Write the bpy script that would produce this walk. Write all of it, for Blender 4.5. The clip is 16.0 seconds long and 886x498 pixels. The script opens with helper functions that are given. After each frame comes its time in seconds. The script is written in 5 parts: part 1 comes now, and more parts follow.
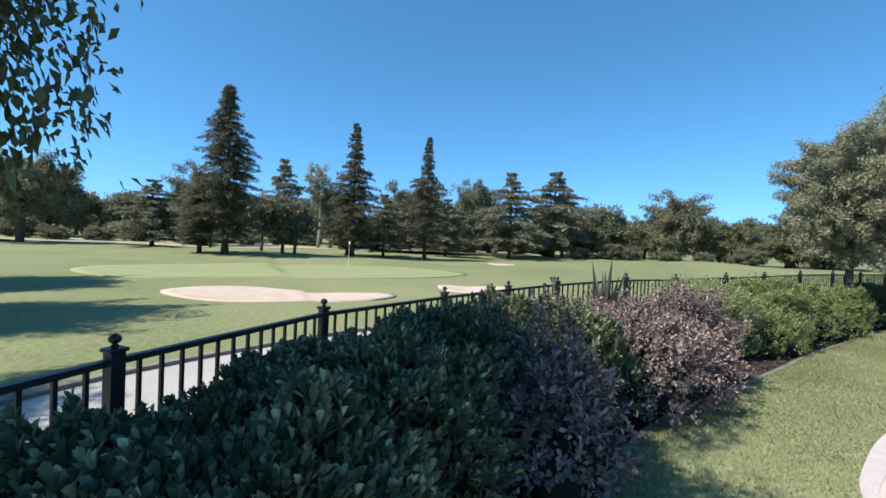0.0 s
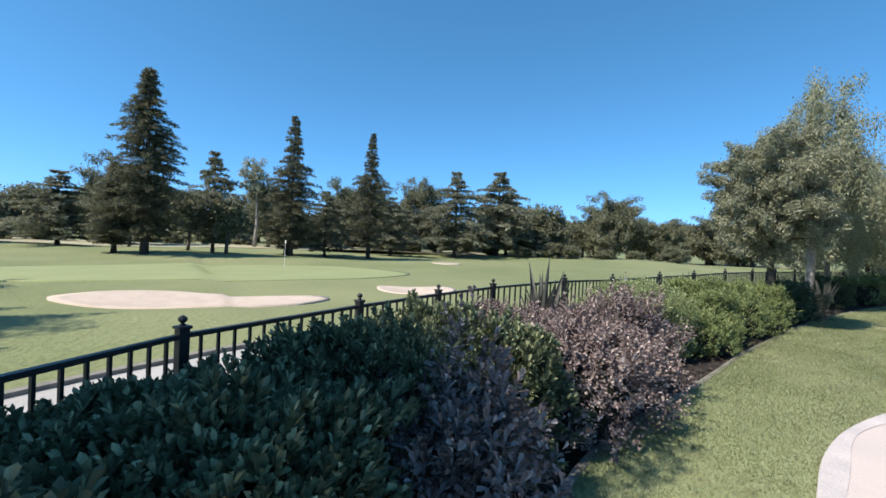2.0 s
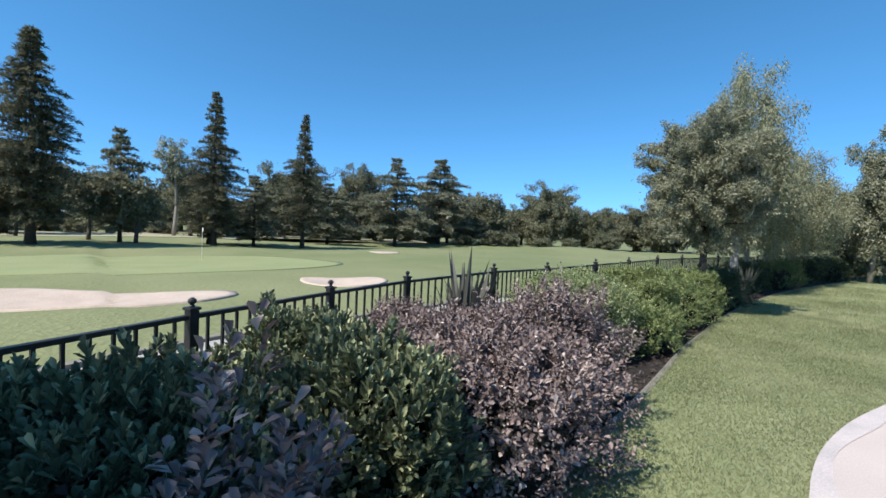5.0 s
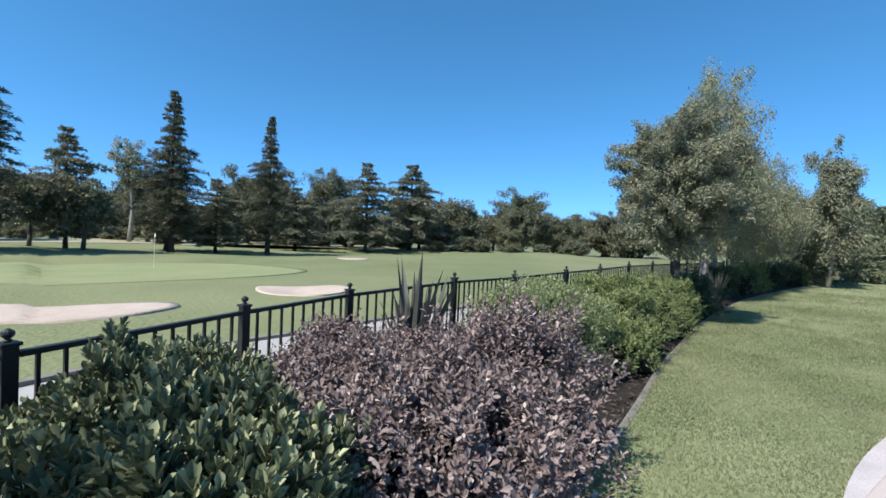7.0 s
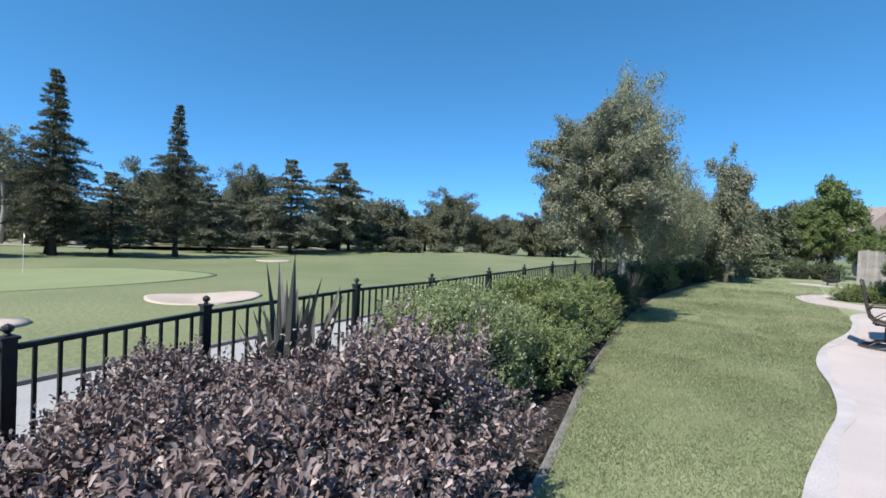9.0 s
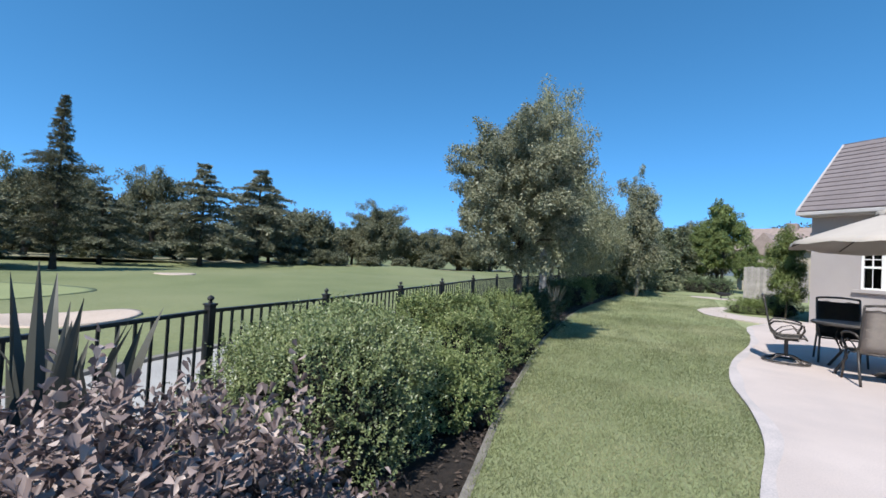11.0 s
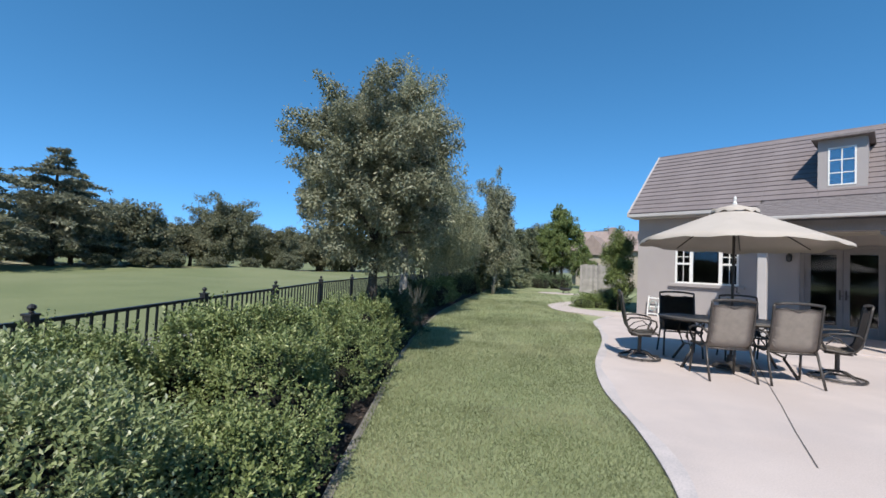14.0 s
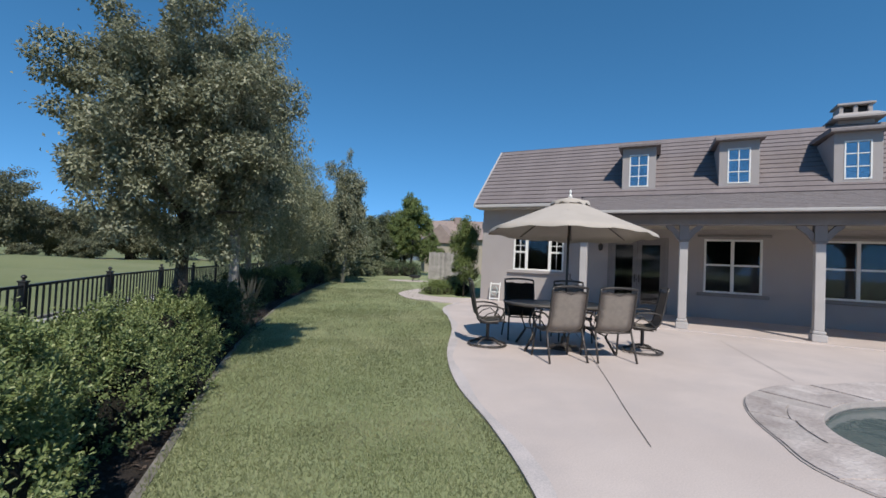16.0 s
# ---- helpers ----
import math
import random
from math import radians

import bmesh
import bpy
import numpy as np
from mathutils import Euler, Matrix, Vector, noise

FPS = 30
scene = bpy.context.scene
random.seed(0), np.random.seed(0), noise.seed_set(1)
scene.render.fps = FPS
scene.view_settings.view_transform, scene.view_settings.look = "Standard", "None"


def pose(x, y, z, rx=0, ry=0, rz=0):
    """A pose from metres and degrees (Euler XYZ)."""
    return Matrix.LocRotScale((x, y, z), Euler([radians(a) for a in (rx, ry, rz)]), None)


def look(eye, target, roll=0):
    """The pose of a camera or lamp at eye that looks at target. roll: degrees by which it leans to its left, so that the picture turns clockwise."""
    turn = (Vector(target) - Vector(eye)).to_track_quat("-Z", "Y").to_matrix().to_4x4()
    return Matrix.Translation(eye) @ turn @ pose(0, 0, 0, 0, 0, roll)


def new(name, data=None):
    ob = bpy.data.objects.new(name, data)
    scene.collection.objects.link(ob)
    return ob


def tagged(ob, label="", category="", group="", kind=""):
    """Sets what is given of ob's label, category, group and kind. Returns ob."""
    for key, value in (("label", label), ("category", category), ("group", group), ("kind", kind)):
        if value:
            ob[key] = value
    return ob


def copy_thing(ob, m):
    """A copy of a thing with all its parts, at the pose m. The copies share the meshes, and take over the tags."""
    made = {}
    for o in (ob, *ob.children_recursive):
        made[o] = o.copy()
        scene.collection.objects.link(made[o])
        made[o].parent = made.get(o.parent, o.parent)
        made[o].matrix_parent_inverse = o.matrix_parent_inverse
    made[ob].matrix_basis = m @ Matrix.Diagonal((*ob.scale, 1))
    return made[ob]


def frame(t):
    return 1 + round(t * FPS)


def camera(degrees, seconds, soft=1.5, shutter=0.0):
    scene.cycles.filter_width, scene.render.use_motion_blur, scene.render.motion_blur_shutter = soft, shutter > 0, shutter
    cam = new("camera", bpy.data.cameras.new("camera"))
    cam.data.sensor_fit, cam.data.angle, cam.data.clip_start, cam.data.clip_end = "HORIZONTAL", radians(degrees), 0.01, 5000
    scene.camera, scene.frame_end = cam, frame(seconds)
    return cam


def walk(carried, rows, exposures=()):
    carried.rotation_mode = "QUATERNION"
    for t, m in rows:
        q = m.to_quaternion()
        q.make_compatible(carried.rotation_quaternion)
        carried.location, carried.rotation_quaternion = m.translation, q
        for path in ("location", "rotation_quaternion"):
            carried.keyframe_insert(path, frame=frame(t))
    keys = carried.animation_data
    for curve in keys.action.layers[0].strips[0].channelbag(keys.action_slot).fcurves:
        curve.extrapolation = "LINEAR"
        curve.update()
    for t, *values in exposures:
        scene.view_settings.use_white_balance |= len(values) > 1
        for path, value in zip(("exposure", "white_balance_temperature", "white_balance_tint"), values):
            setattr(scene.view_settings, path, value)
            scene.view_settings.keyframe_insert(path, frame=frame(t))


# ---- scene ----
cam = camera(93.1, 16.0, soft=1.6)
EXPOSURES = [(0, 0.56, 6950, 10), (4.2, 0.45, 6700, 10), (9, 0.38, 6350, 10), (12, 0.3, 6450, 10), (14.5, 0.1, 6550, 10), (16, -0.15, 6600, 10)]
PATH = [
    (0, (1.483, 0.333, 1.399), (-0.323, 1.191, 1.351), 2.7),
    (0.5, (1.349, 0.456, 1.4), (-0.438, 1.352, 1.366), 2.7),
    (1, (1.265, 0.565, 1.404), (-0.485, 1.531, 1.361), 2.7),
    (1.5, (1.157, 0.735, 1.417), (-0.56, 1.76, 1.383), 2.7),
    (2, (1.055, 0.862, 1.411), (-0.628, 1.941, 1.37), 2.8),
    (2.5, (0.914, 1.011, 1.404), (-0.736, 2.14, 1.357), 2.9),
    (3, (0.819, 1.149, 1.385), (-0.791, 2.332, 1.3), 2.7),
    (3.5, (0.737, 1.336, 1.393), (-0.849, 2.551, 1.296), 2.8),
    (4, (0.646, 1.479, 1.388), (-0.914, 2.726, 1.292), 2.8),
    (6.5, (0.131, 2.298, 1.376), (-1.332, 3.661, 1.319), 2.7),
    (7, (0.07, 2.426, 1.38), (-1.365, 3.818, 1.331), 2.7),
    (7.5, (-0.004, 2.651, 1.382), (-1.406, 4.076, 1.342), 2.5),
    (8, (-0.043, 2.833, 1.381), (-1.395, 4.306, 1.332), 2.6),
    (8.5, (-0.148, 3.014, 1.382), (-1.428, 4.55, 1.328), 2.7),
    (9, (-0.215, 3.171, 1.386), (-1.41, 4.775, 1.353), 2.5),
    (9.5, (-0.267, 3.381, 1.381), (-1.371, 5.048, 1.356), 2.7),
    (12, (-0.513, 4.424, 1.351), (-1.3, 6.259, 1.456), 3.0),
    (12.5, (-0.598, 4.645, 1.368), (-1.293, 6.516, 1.495), 2.9),
    (13, (-0.625, 4.887, 1.35), (-1.198, 6.798, 1.479), 2.6),
    (13.5, (-0.635, 5.126, 1.349), (-1.088, 7.07, 1.483), 2.7),
    (14, (-0.66, 5.364, 1.33), (-0.966, 7.339, 1.413), 2.7),
    (14.5, (-0.694, 5.601, 1.331), (-0.848, 7.594, 1.359), 2.9),
    (15, (-0.69, 5.828, 1.354), (-0.717, 7.827, 1.391), 2.8),
    (15.5, (-0.674, 5.963, 1.366), (-0.529, 7.957, 1.415), 2.7),
    (16, (-0.638, 5.995, 1.345), (-0.243, 7.955, 1.401), 2.6),
]
walk(cam, [(t, look(e, a, r)) for t, e, a, r in PATH], EXPOSURES)

# ---- light: clear midday sky, sun high behind the start of the walk ----
SUN_ELEV, SUN_AZ = 50.0, Vector((-0.02, -1.0, 0)).normalized()
world = bpy.data.worlds.new("sky")
scene.world = world
world.use_nodes = True
wn = world.node_tree.nodes
sky = wn.new("ShaderNodeTexSky")
sky.sky_type = "NISHITA"
sky.sun_disc = False
sky.sun_elevation = radians(SUN_ELEV)
sky.sun_rotation = radians(181)
sky.air_density, sky.dust_density, sky.ozone_density = 1.0, 0.2, 2.0
wn["Background"].inputs["Strength"].default_value = 0.128
# the clear sky's blue is deep and even: its brightness, evened out, carries most of one blue
deep = wn.new("ShaderNodeHueSaturation")
deep.inputs["Saturation"].default_value = 1.12
grey = wn.new("ShaderNodeRGBToBW")
even = wn.new("ShaderNodeGamma")
even.inputs["Gamma"].default_value = 0.72
blue = wn.new("ShaderNodeMix")
blue.data_type, blue.blend_type = "RGBA", "MULTIPLY"
blue.inputs[0].default_value = 1.0
blue.inputs[7].default_value = (0.19, 0.97, 2.3, 1)
both = wn.new("ShaderNodeMix")
both.data_type = "RGBA"
both.inputs[0].default_value = 0.82
tree = world.node_tree
tree.links.new(sky.outputs[0], deep.inputs["Color"])
tree.links.new(sky.outputs[0], grey.inputs[0])
tree.links.new(grey.outputs[0], even.inputs["Color"])
tree.links.new(even.outputs[0], blue.inputs[6])
tree.links.new(deep.outputs[0], both.inputs[6])
tree.links.new(blue.outputs[2], both.inputs[7])
tree.links.new(both.outputs[2], wn["Background"].inputs["Color"])
sun_data = bpy.data.lights.new("sun", "SUN")
sun_data.energy, sun_data.angle, sun_data.color = 5.0, radians(0.53), (1.0, 0.95, 0.87)
sun = new("sun", sun_data)
sun.matrix_world = look(SUN_AZ * 60 + Vector((0, 0, 60 * math.tan(radians(SUN_ELEV)))), (0, 0, 0))


# ---- materials ----
def ramp_mix(nt, fac, a, b):
    n = nt.nodes.new("ShaderNodeMix")
    n.data_type = "RGBA"
    n.inputs[6].default_value, n.inputs[7].default_value = (*a, 1), (*b, 1)
    nt.links.new(fac, n.inputs[0])
    return n.outputs[2]


def mix_cols(nt, fac, a, b, mode="MIX"):
    n = nt.nodes.new("ShaderNodeMix")
    n.data_type, n.blend_type = "RGBA", mode
    for value, slot in ((fac, 0), (a, 6), (b, 7)):
        if isinstance(value, (float, int)):
            n.inputs[slot].default_value = value
        elif isinstance(value, tuple):
            n.inputs[slot].default_value = (*value, 1)
        else:
            nt.links.new(value, n.inputs[slot])
    return n.outputs[2]


def noise_fac(nt, scale, detail=4, lo=0.35, hi=0.65, space="Object", stretch=(1, 1, 1), rough=0.55):
    tc = nt.nodes.new("ShaderNodeTexCoord")
    mp = nt.nodes.new("ShaderNodeMapping")
    mp.inputs["Scale"].default_value = stretch
    nz = nt.nodes.new("ShaderNodeTexNoise")
    nz.inputs["Scale"].default_value, nz.inputs["Detail"].default_value = scale, detail
    nz.inputs["Roughness"].default_value = rough
    mr = nt.nodes.new("ShaderNodeMapRange")
    mr.inputs[1].default_value, mr.inputs[2].default_value = lo, hi
    nt.links.new(tc.outputs[space], mp.inputs[0])
    nt.links.new(mp.outputs[0], nz.inputs["Vector"])
    nt.links.new(nz.outputs[0], mr.inputs[0])
    return mr.outputs[0]


def bump(nt, bsdf, height, strength, distance):
    b = nt.nodes.new("ShaderNodeBump")
    b.inputs["Strength"].default_value, b.inputs["Distance"].default_value = strength, distance
    nt.links.new(height, b.inputs["Height"])
    nt.links.new(b.outputs[0], bsdf.inputs["Normal"])


def surface(name, a, b, scale=3.0, fine=60.0, rough=0.8, metal=0.0, relief=0.2, depth=0.01, fine_mix=0.35, spread=0.0, third=None, third_scale=0.4):
    """A material with two tones at two scales and fine relief."""
    m = bpy.data.materials.new(name)
    m.use_nodes = True
    nt = m.node_tree
    p = nt.nodes["Principled BSDF"]
    col = ramp_mix(nt, noise_fac(nt, scale), a, b)
    if third:
        col = mix_cols(nt, noise_fac(nt, third_scale, 5, 0.45, 0.7), col, third)
    f = noise_fac(nt, fine, 3, 0.3, 0.7)
    col = mix_cols(nt, fine_mix, col, ramp_mix(nt, f, tuple(c * 0.7 for c in a), tuple(min(1, c * 1.25) for c in b)))
    if spread:
        oi = nt.nodes.new("ShaderNodeObjectInfo")
        mr = nt.nodes.new("ShaderNodeMapRange")
        mr.inputs[3].default_value, mr.inputs[4].default_value = 1 - spread, 1 + spread
        nt.links.new(oi.outputs["Random"], mr.inputs[0])
        hs = nt.nodes.new("ShaderNodeHueSaturation")
        nt.links.new(mr.outputs[0], hs.inputs["Value"])
        nt.links.new(col, hs.inputs["Color"])
        col = hs.outputs[0]
    nt.links.new(col, p.inputs["Base Color"])
    p.inputs["Roughness"].default_value, p.inputs["Metallic"].default_value = rough, metal
    bump(nt, p, f, relief, depth)
    return m


def foliage(name, a, b, tip=None, gloss=0.5, through_light=0.25, tip_part=0.15, patch=None):
    """Leaves: each leaf has a tone of its own, some light passes through."""
    m = bpy.data.materials.new(name)
    m.use_nodes = True
    nt = m.node_tree
    p = nt.nodes["Principled BSDF"]
    geo = nt.nodes.new("ShaderNodeNewGeometry")
    col = ramp_mix(nt, geo.outputs["Random Per Island"], a, b)
    if tip:
        mr = nt.nodes.new("ShaderNodeMapRange")
        mr.inputs[1].default_value, mr.inputs[2].default_value = 1 - tip_part, 1.0
        nt.links.new(geo.outputs["Random Per Island"], mr.inputs[0])
        col = mix_cols(nt, mr.outputs[0], col, tip)
    big = noise_fac(nt, 1.3, 3)
    col = mix_cols(nt, mix_value(nt, big, 0.35), col, tuple(c * 0.6 for c in a))
    if patch:
        col = mix_cols(nt, mix_value(nt, noise_fac(nt, 0.5, 5, 0.46, 0.66), 0.8), col, patch)
        col = mix_cols(nt, mix_value(nt, noise_fac(nt, 1.5, 4, 0.46, 0.62, stretch=(1, 0.4, 1)), 0.55), col, tuple(c * 0.72 for c in a))
    nt.links.new(col, p.inputs["Base Color"])
    p.inputs["Roughness"].default_value = gloss
    p.inputs["Specular IOR Level"].default_value = 0.28
    t = nt.nodes.new("ShaderNodeBsdfTranslucent")
    nt.links.new(col, t.inputs["Color"])
    mx = nt.nodes.new("ShaderNodeMixShader")
    mx.inputs[0].default_value = through_light
    nt.links.new(p.outputs[0], mx.inputs[1])
    nt.links.new(t.outputs[0], mx.inputs[2])
    nt.links.new(mx.outputs[0], nt.nodes["Material Output"].inputs["Surface"])
    return m


def mix_value(nt, value, k):
    n = nt.nodes.new("ShaderNodeMath")
    n.operation = "MULTIPLY"
    nt.links.new(value, n.inputs[0])
    n.inputs[1].default_value = k
    return n.outputs[0]


def glass(name, tint, rough=0.02):
    m = bpy.data.materials.new(name)
    m.use_nodes = True
    p = m.node_tree.nodes["Principled BSDF"]
    p.inputs["Base Color"].default_value = (*tint, 1)
    p.inputs["Roughness"].default_value = rough
    p.inputs["Transmission Weight"].default_value = 1.0
    p.inputs["IOR"].default_value = 1.45
    return m


M_LAWN = surface("lawn_turf", (0.205, 0.24, 0.11), (0.29, 0.325, 0.16), 1.1, 120, 0.9, relief=0.5, depth=0.02, third=(0.385, 0.38, 0.225), third_scale=0.3)
M_ROUGH = surface("golf_rough", (0.135, 0.16, 0.065), (0.185, 0.205, 0.09), 0.25, 9, 0.95, relief=0.4, depth=0.05, third=(0.24, 0.245, 0.125), third_scale=0.06)
M_GREEN = surface("putting_turf", (0.21, 0.24, 0.105), (0.255, 0.28, 0.13), 0.4, 12, 0.9, relief=0.1, depth=0.01)
M_SAND = surface("bunker_sand", (0.43, 0.345, 0.285), (0.52, 0.425, 0.355), 1.5, 30, 0.95, relief=0.3, depth=0.02)
M_PATH = surface("path_concrete", (0.33, 0.315, 0.30), (0.41, 0.395, 0.375), 1.2, 60, 0.9, relief=0.15, depth=0.004)
M_PATIO = surface("patio_concrete", (0.48, 0.405, 0.372), (0.57, 0.487, 0.45), 0.7, 90, 0.8, relief=0.1, depth=0.003, third=(0.44, 0.38, 0.36), third_scale=0.9, fine_mix=0.25)
M_EDGE = surface("stained_patio_edge", (0.40, 0.365, 0.36), (0.56, 0.495, 0.475), 2.6, 70, 0.85, relief=0.12, depth=0.003)
M_CURB = surface("curb_concrete", (0.13, 0.12, 0.105), (0.25, 0.23, 0.205), 6, 90, 0.9, relief=0.3, depth=0.005)
M_MULCH = surface("bark_mulch", (0.022, 0.016, 0.013), (0.06, 0.045, 0.037), 22, 90, 0.95, relief=1.0, depth=0.03)
M_CHIP = surface("mulch_chip", (0.03, 0.02, 0.016), (0.10, 0.075, 0.06), 8, 60, 0.95, spread=0.3)
M_STONE = surface("flagstone", (0.32, 0.27, 0.25), (0.48, 0.415, 0.39), 1.8, 30, 0.75, relief=0.5, depth=0.01, third=(0.60, 0.54, 0.51), third_scale=3.0, spread=0.14)
M_GROUT = surface("stone_joint", (0.36, 0.315, 0.295), (0.44, 0.39, 0.365), 6, 60, 0.95)
M_STUCCO = surface("painted_stucco", (0.345, 0.31, 0.30), (0.385, 0.35, 0.335), 0.8, 140, 0.9, relief=0.35, depth=0.004, fine_mix=0.2)
M_COLUMN = surface("column_paint", (0.40, 0.375, 0.36), (0.46, 0.43, 0.415), 2, 110, 0.8, relief=0.1, depth=0.002, fine_mix=0.15)
M_TRIM = surface("trim_paint", (0.19, 0.172, 0.168), (0.23, 0.21, 0.205), 2, 90, 0.7, relief=0.1, depth=0.002)
M_WHITE = surface("white_frame_paint", (0.72, 0.71, 0.68), (0.80, 0.79, 0.76), 3, 90, 0.5, relief=0.05, depth=0.001, fine_mix=0.1)
M_CREAM = surface("porch_ceiling_paint", (0.52, 0.47, 0.38), (0.58, 0.53, 0.44), 2, 60, 0.8)
M_ROOF = surface("roof_tile", (0.16, 0.132, 0.132), (0.215, 0.182, 0.18), 2.2, 50, 0.85, relief=0.3, depth=0.006, spread=0.05)
M_BATTEN = surface("roof_underlay", (0.06, 0.05, 0.05), (0.09, 0.08, 0.08), 3, 50)
M_ROOF_LOW = surface("shingle", (0.155, 0.132, 0.13), (0.215, 0.187, 0.183), 9, 60, 0.9, relief=0.5, depth=0.01, spread=0.16)
M_IRON = surface("black_iron", (0.012, 0.012, 0.013), (0.025, 0.025, 0.026), 8, 120, 0.45, relief=0.1, depth=0.001)
M_BRONZE = surface("bronze_frame", (0.045, 0.038, 0.034), (0.08, 0.07, 0.063), 12, 120, 0.45, 0.3, relief=0.1, depth=0.001)
M_SLING = surface("sling_mesh", (0.205, 0.172, 0.145), (0.26, 0.22, 0.185), 14, 300, 0.75, relief=0.3, depth=0.001)
# darker copy of the sling cloth, with shade put into its colour
M_SLING_SHADED = surface("sling_mesh_shaded", (0.09, 0.08, 0.075), (0.125, 0.115, 0.105), 14, 300, 0.75, relief=0.3, depth=0.001)
M_CANVAS = surface("umbrella_canvas", (0.41, 0.36, 0.315), (0.475, 0.42, 0.37), 1.4, 200, 0.9, relief=0.15, depth=0.001, fine_mix=0.12)
M_TABLE = surface("table_top", (0.10, 0.09, 0.082), (0.17, 0.155, 0.14), 9, 60, 0.35, relief=0.15, depth=0.002)
M_BARK = surface("bark", (0.06, 0.047, 0.038), (0.13, 0.105, 0.085), 7, 40, 0.95, relief=0.9, depth=0.02)
M_BARK_PALE = surface("pale_bark", (0.19, 0.17, 0.15), (0.32, 0.295, 0.265), 9, 40, 0.9, relief=0.5, depth=0.01)
# near-black colour standing in for the shade deep between the leaves
M_INNER_SHADE = surface("inner_shade", (0.012, 0.012, 0.008), (0.035, 0.032, 0.02), 15, 70, 0.98, relief=1, depth=0.05)
# near-black paint in place of the unlit depth behind openings
M_DARK = surface("interior_shade", (0.02, 0.02, 0.02), (0.035, 0.033, 0.032), 2, 30, 0.9)
M_SHADE = surface("window_screen", (0.05, 0.05, 0.05), (0.08, 0.08, 0.08), 4, 200, 0.8)
M_FENCE_WOOD = surface("weathered_boards", (0.20, 0.18, 0.165), (0.34, 0.31, 0.29), 3, 40, 0.9, relief=0.4, depth=0.006, spread=0.2)
M_HILL = surface("far_hill", (0.10, 0.13, 0.15), (0.12, 0.15, 0.17), 0.02, 0.2, 1.0)
M_TAN_STONE = surface("tan_stone", (0.32, 0.28, 0.22), (0.42, 0.37, 0.30), 2, 20, 0.9)
M_RED_ROOF = surface("brown_roof", (0.24, 0.18, 0.155), (0.32, 0.25, 0.22), 3, 20, 0.9)
M_PLASTIC = surface("grey_green_plastic", (0.30, 0.36, 0.34), (0.36, 0.42, 0.40), 6, 60, 0.5)
M_PINK = surface("flag_cloth", (0.7, 0.68, 0.6), (0.8, 0.78, 0.7), 6, 60, 0.8)
M_DRY = surface("dry_turf", (0.26, 0.24, 0.15), (0.36, 0.33, 0.22), 0.12, 5, 0.95, relief=0.3, depth=0.05)
M_GLASS = glass("window_glass", (0.75, 0.8, 0.82))
M_GLASS_SKY = glass("coated_glass", (0.6, 0.72, 0.85))
M_GLASS_SKY.node_tree.nodes["Principled BSDF"].inputs["IOR"].default_value = 3.0
M_LAMP_GLASS = glass("lantern_glass", (0.9, 0.88, 0.8), 0.2)
M_WATER = surface("pool_water", (0.085, 0.115, 0.115), (0.11, 0.14, 0.138), 1.2, 5, 0.06, relief=0.12, depth=0.02, fine_mix=0.1)
M_POOL = surface("pool_plaster", (0.16, 0.20, 0.20), (0.22, 0.26, 0.26), 2, 30, 0.8)

L_PITTO = foliage("broad_leaves", (0.09, 0.115, 0.068), (0.22, 0.25, 0.14), (0.60, 0.61, 0.36), 0.42, 0.1, 0.3)
L_PURPLE = foliage("purple_leaves", (0.125, 0.09, 0.088), (0.35, 0.275, 0.255), (0.55, 0.455, 0.41), 0.45, 0.1, 0.18)
L_LIGHT = foliage("small_light_leaves", (0.14, 0.185, 0.075), (0.34, 0.385, 0.18), (0.62, 0.63, 0.43), 0.5, 0.22, 0.16)
L_GREEN = foliage("small_green_leaves", (0.115, 0.16, 0.055), (0.30, 0.35, 0.14), (0.55, 0.575, 0.30), 0.45, 0.22, 0.14)
L_DARKG = foliage("dark_hedge_leaves", (0.06, 0.088, 0.043), (0.145, 0.185, 0.09), None, 0.5, 0.2)
L_FLAX = foliage("flax_blades", (0.09, 0.092, 0.078), (0.175, 0.165, 0.14), (0.24, 0.185, 0.165), 0.45, 0.15)
L_GREY = foliage("grey_green_leaves", (0.185, 0.20, 0.13), (0.40, 0.405, 0.275), (0.54, 0.52, 0.38), 0.5, 0.33, 0.16)
L_WEEP = foliage("weeping_leaves", (0.235, 0.25, 0.155), (0.42, 0.43, 0.28), (0.52, 0.48, 0.33), 0.6, 0.4, 0.12)
L_LIME = foliage("lime_leaves", (0.14, 0.185, 0.062), (0.28, 0.335, 0.125), None, 0.5, 0.35)
L_SPRUCE = foliage("redwood_needles", (0.095, 0.102, 0.07), (0.215, 0.212, 0.14), (0.32, 0.295, 0.185), 0.7, 0.28, 0.18)
L_CEDAR = foliage("cedar_needles", (0.16, 0.175, 0.125), (0.32, 0.32, 0.23), (0.43, 0.405, 0.28), 0.7, 0.3, 0.18)
L_FIR = foliage("garden_conifer_sprays", (0.14, 0.165, 0.10), (0.29, 0.31, 0.19), (0.38, 0.37, 0.24), 0.65, 0.25, 0.12)
L_OAK = foliage("oak_leaves", (0.115, 0.13, 0.08), (0.26, 0.26, 0.165), (0.37, 0.345, 0.22), 0.6, 0.32, 0.18)
L_GRASS = foliage("grass_blades", (0.235, 0.265, 0.132), (0.36, 0.39, 0.21), (0.50, 0.485, 0.32), 0.6, 0.45, 0.15, (0.47, 0.46, 0.285))


# ---- mesh helpers ----
def part(name, bm, material, parent, label="", smooth=False):
    me = bpy.data.meshes.new(name)
    bm.to_mesh(me)
    bm.free()
    me.materials.append(material)
    if smooth:
        me.shade_smooth()
    ob = new(name, me)
    ob.parent = parent
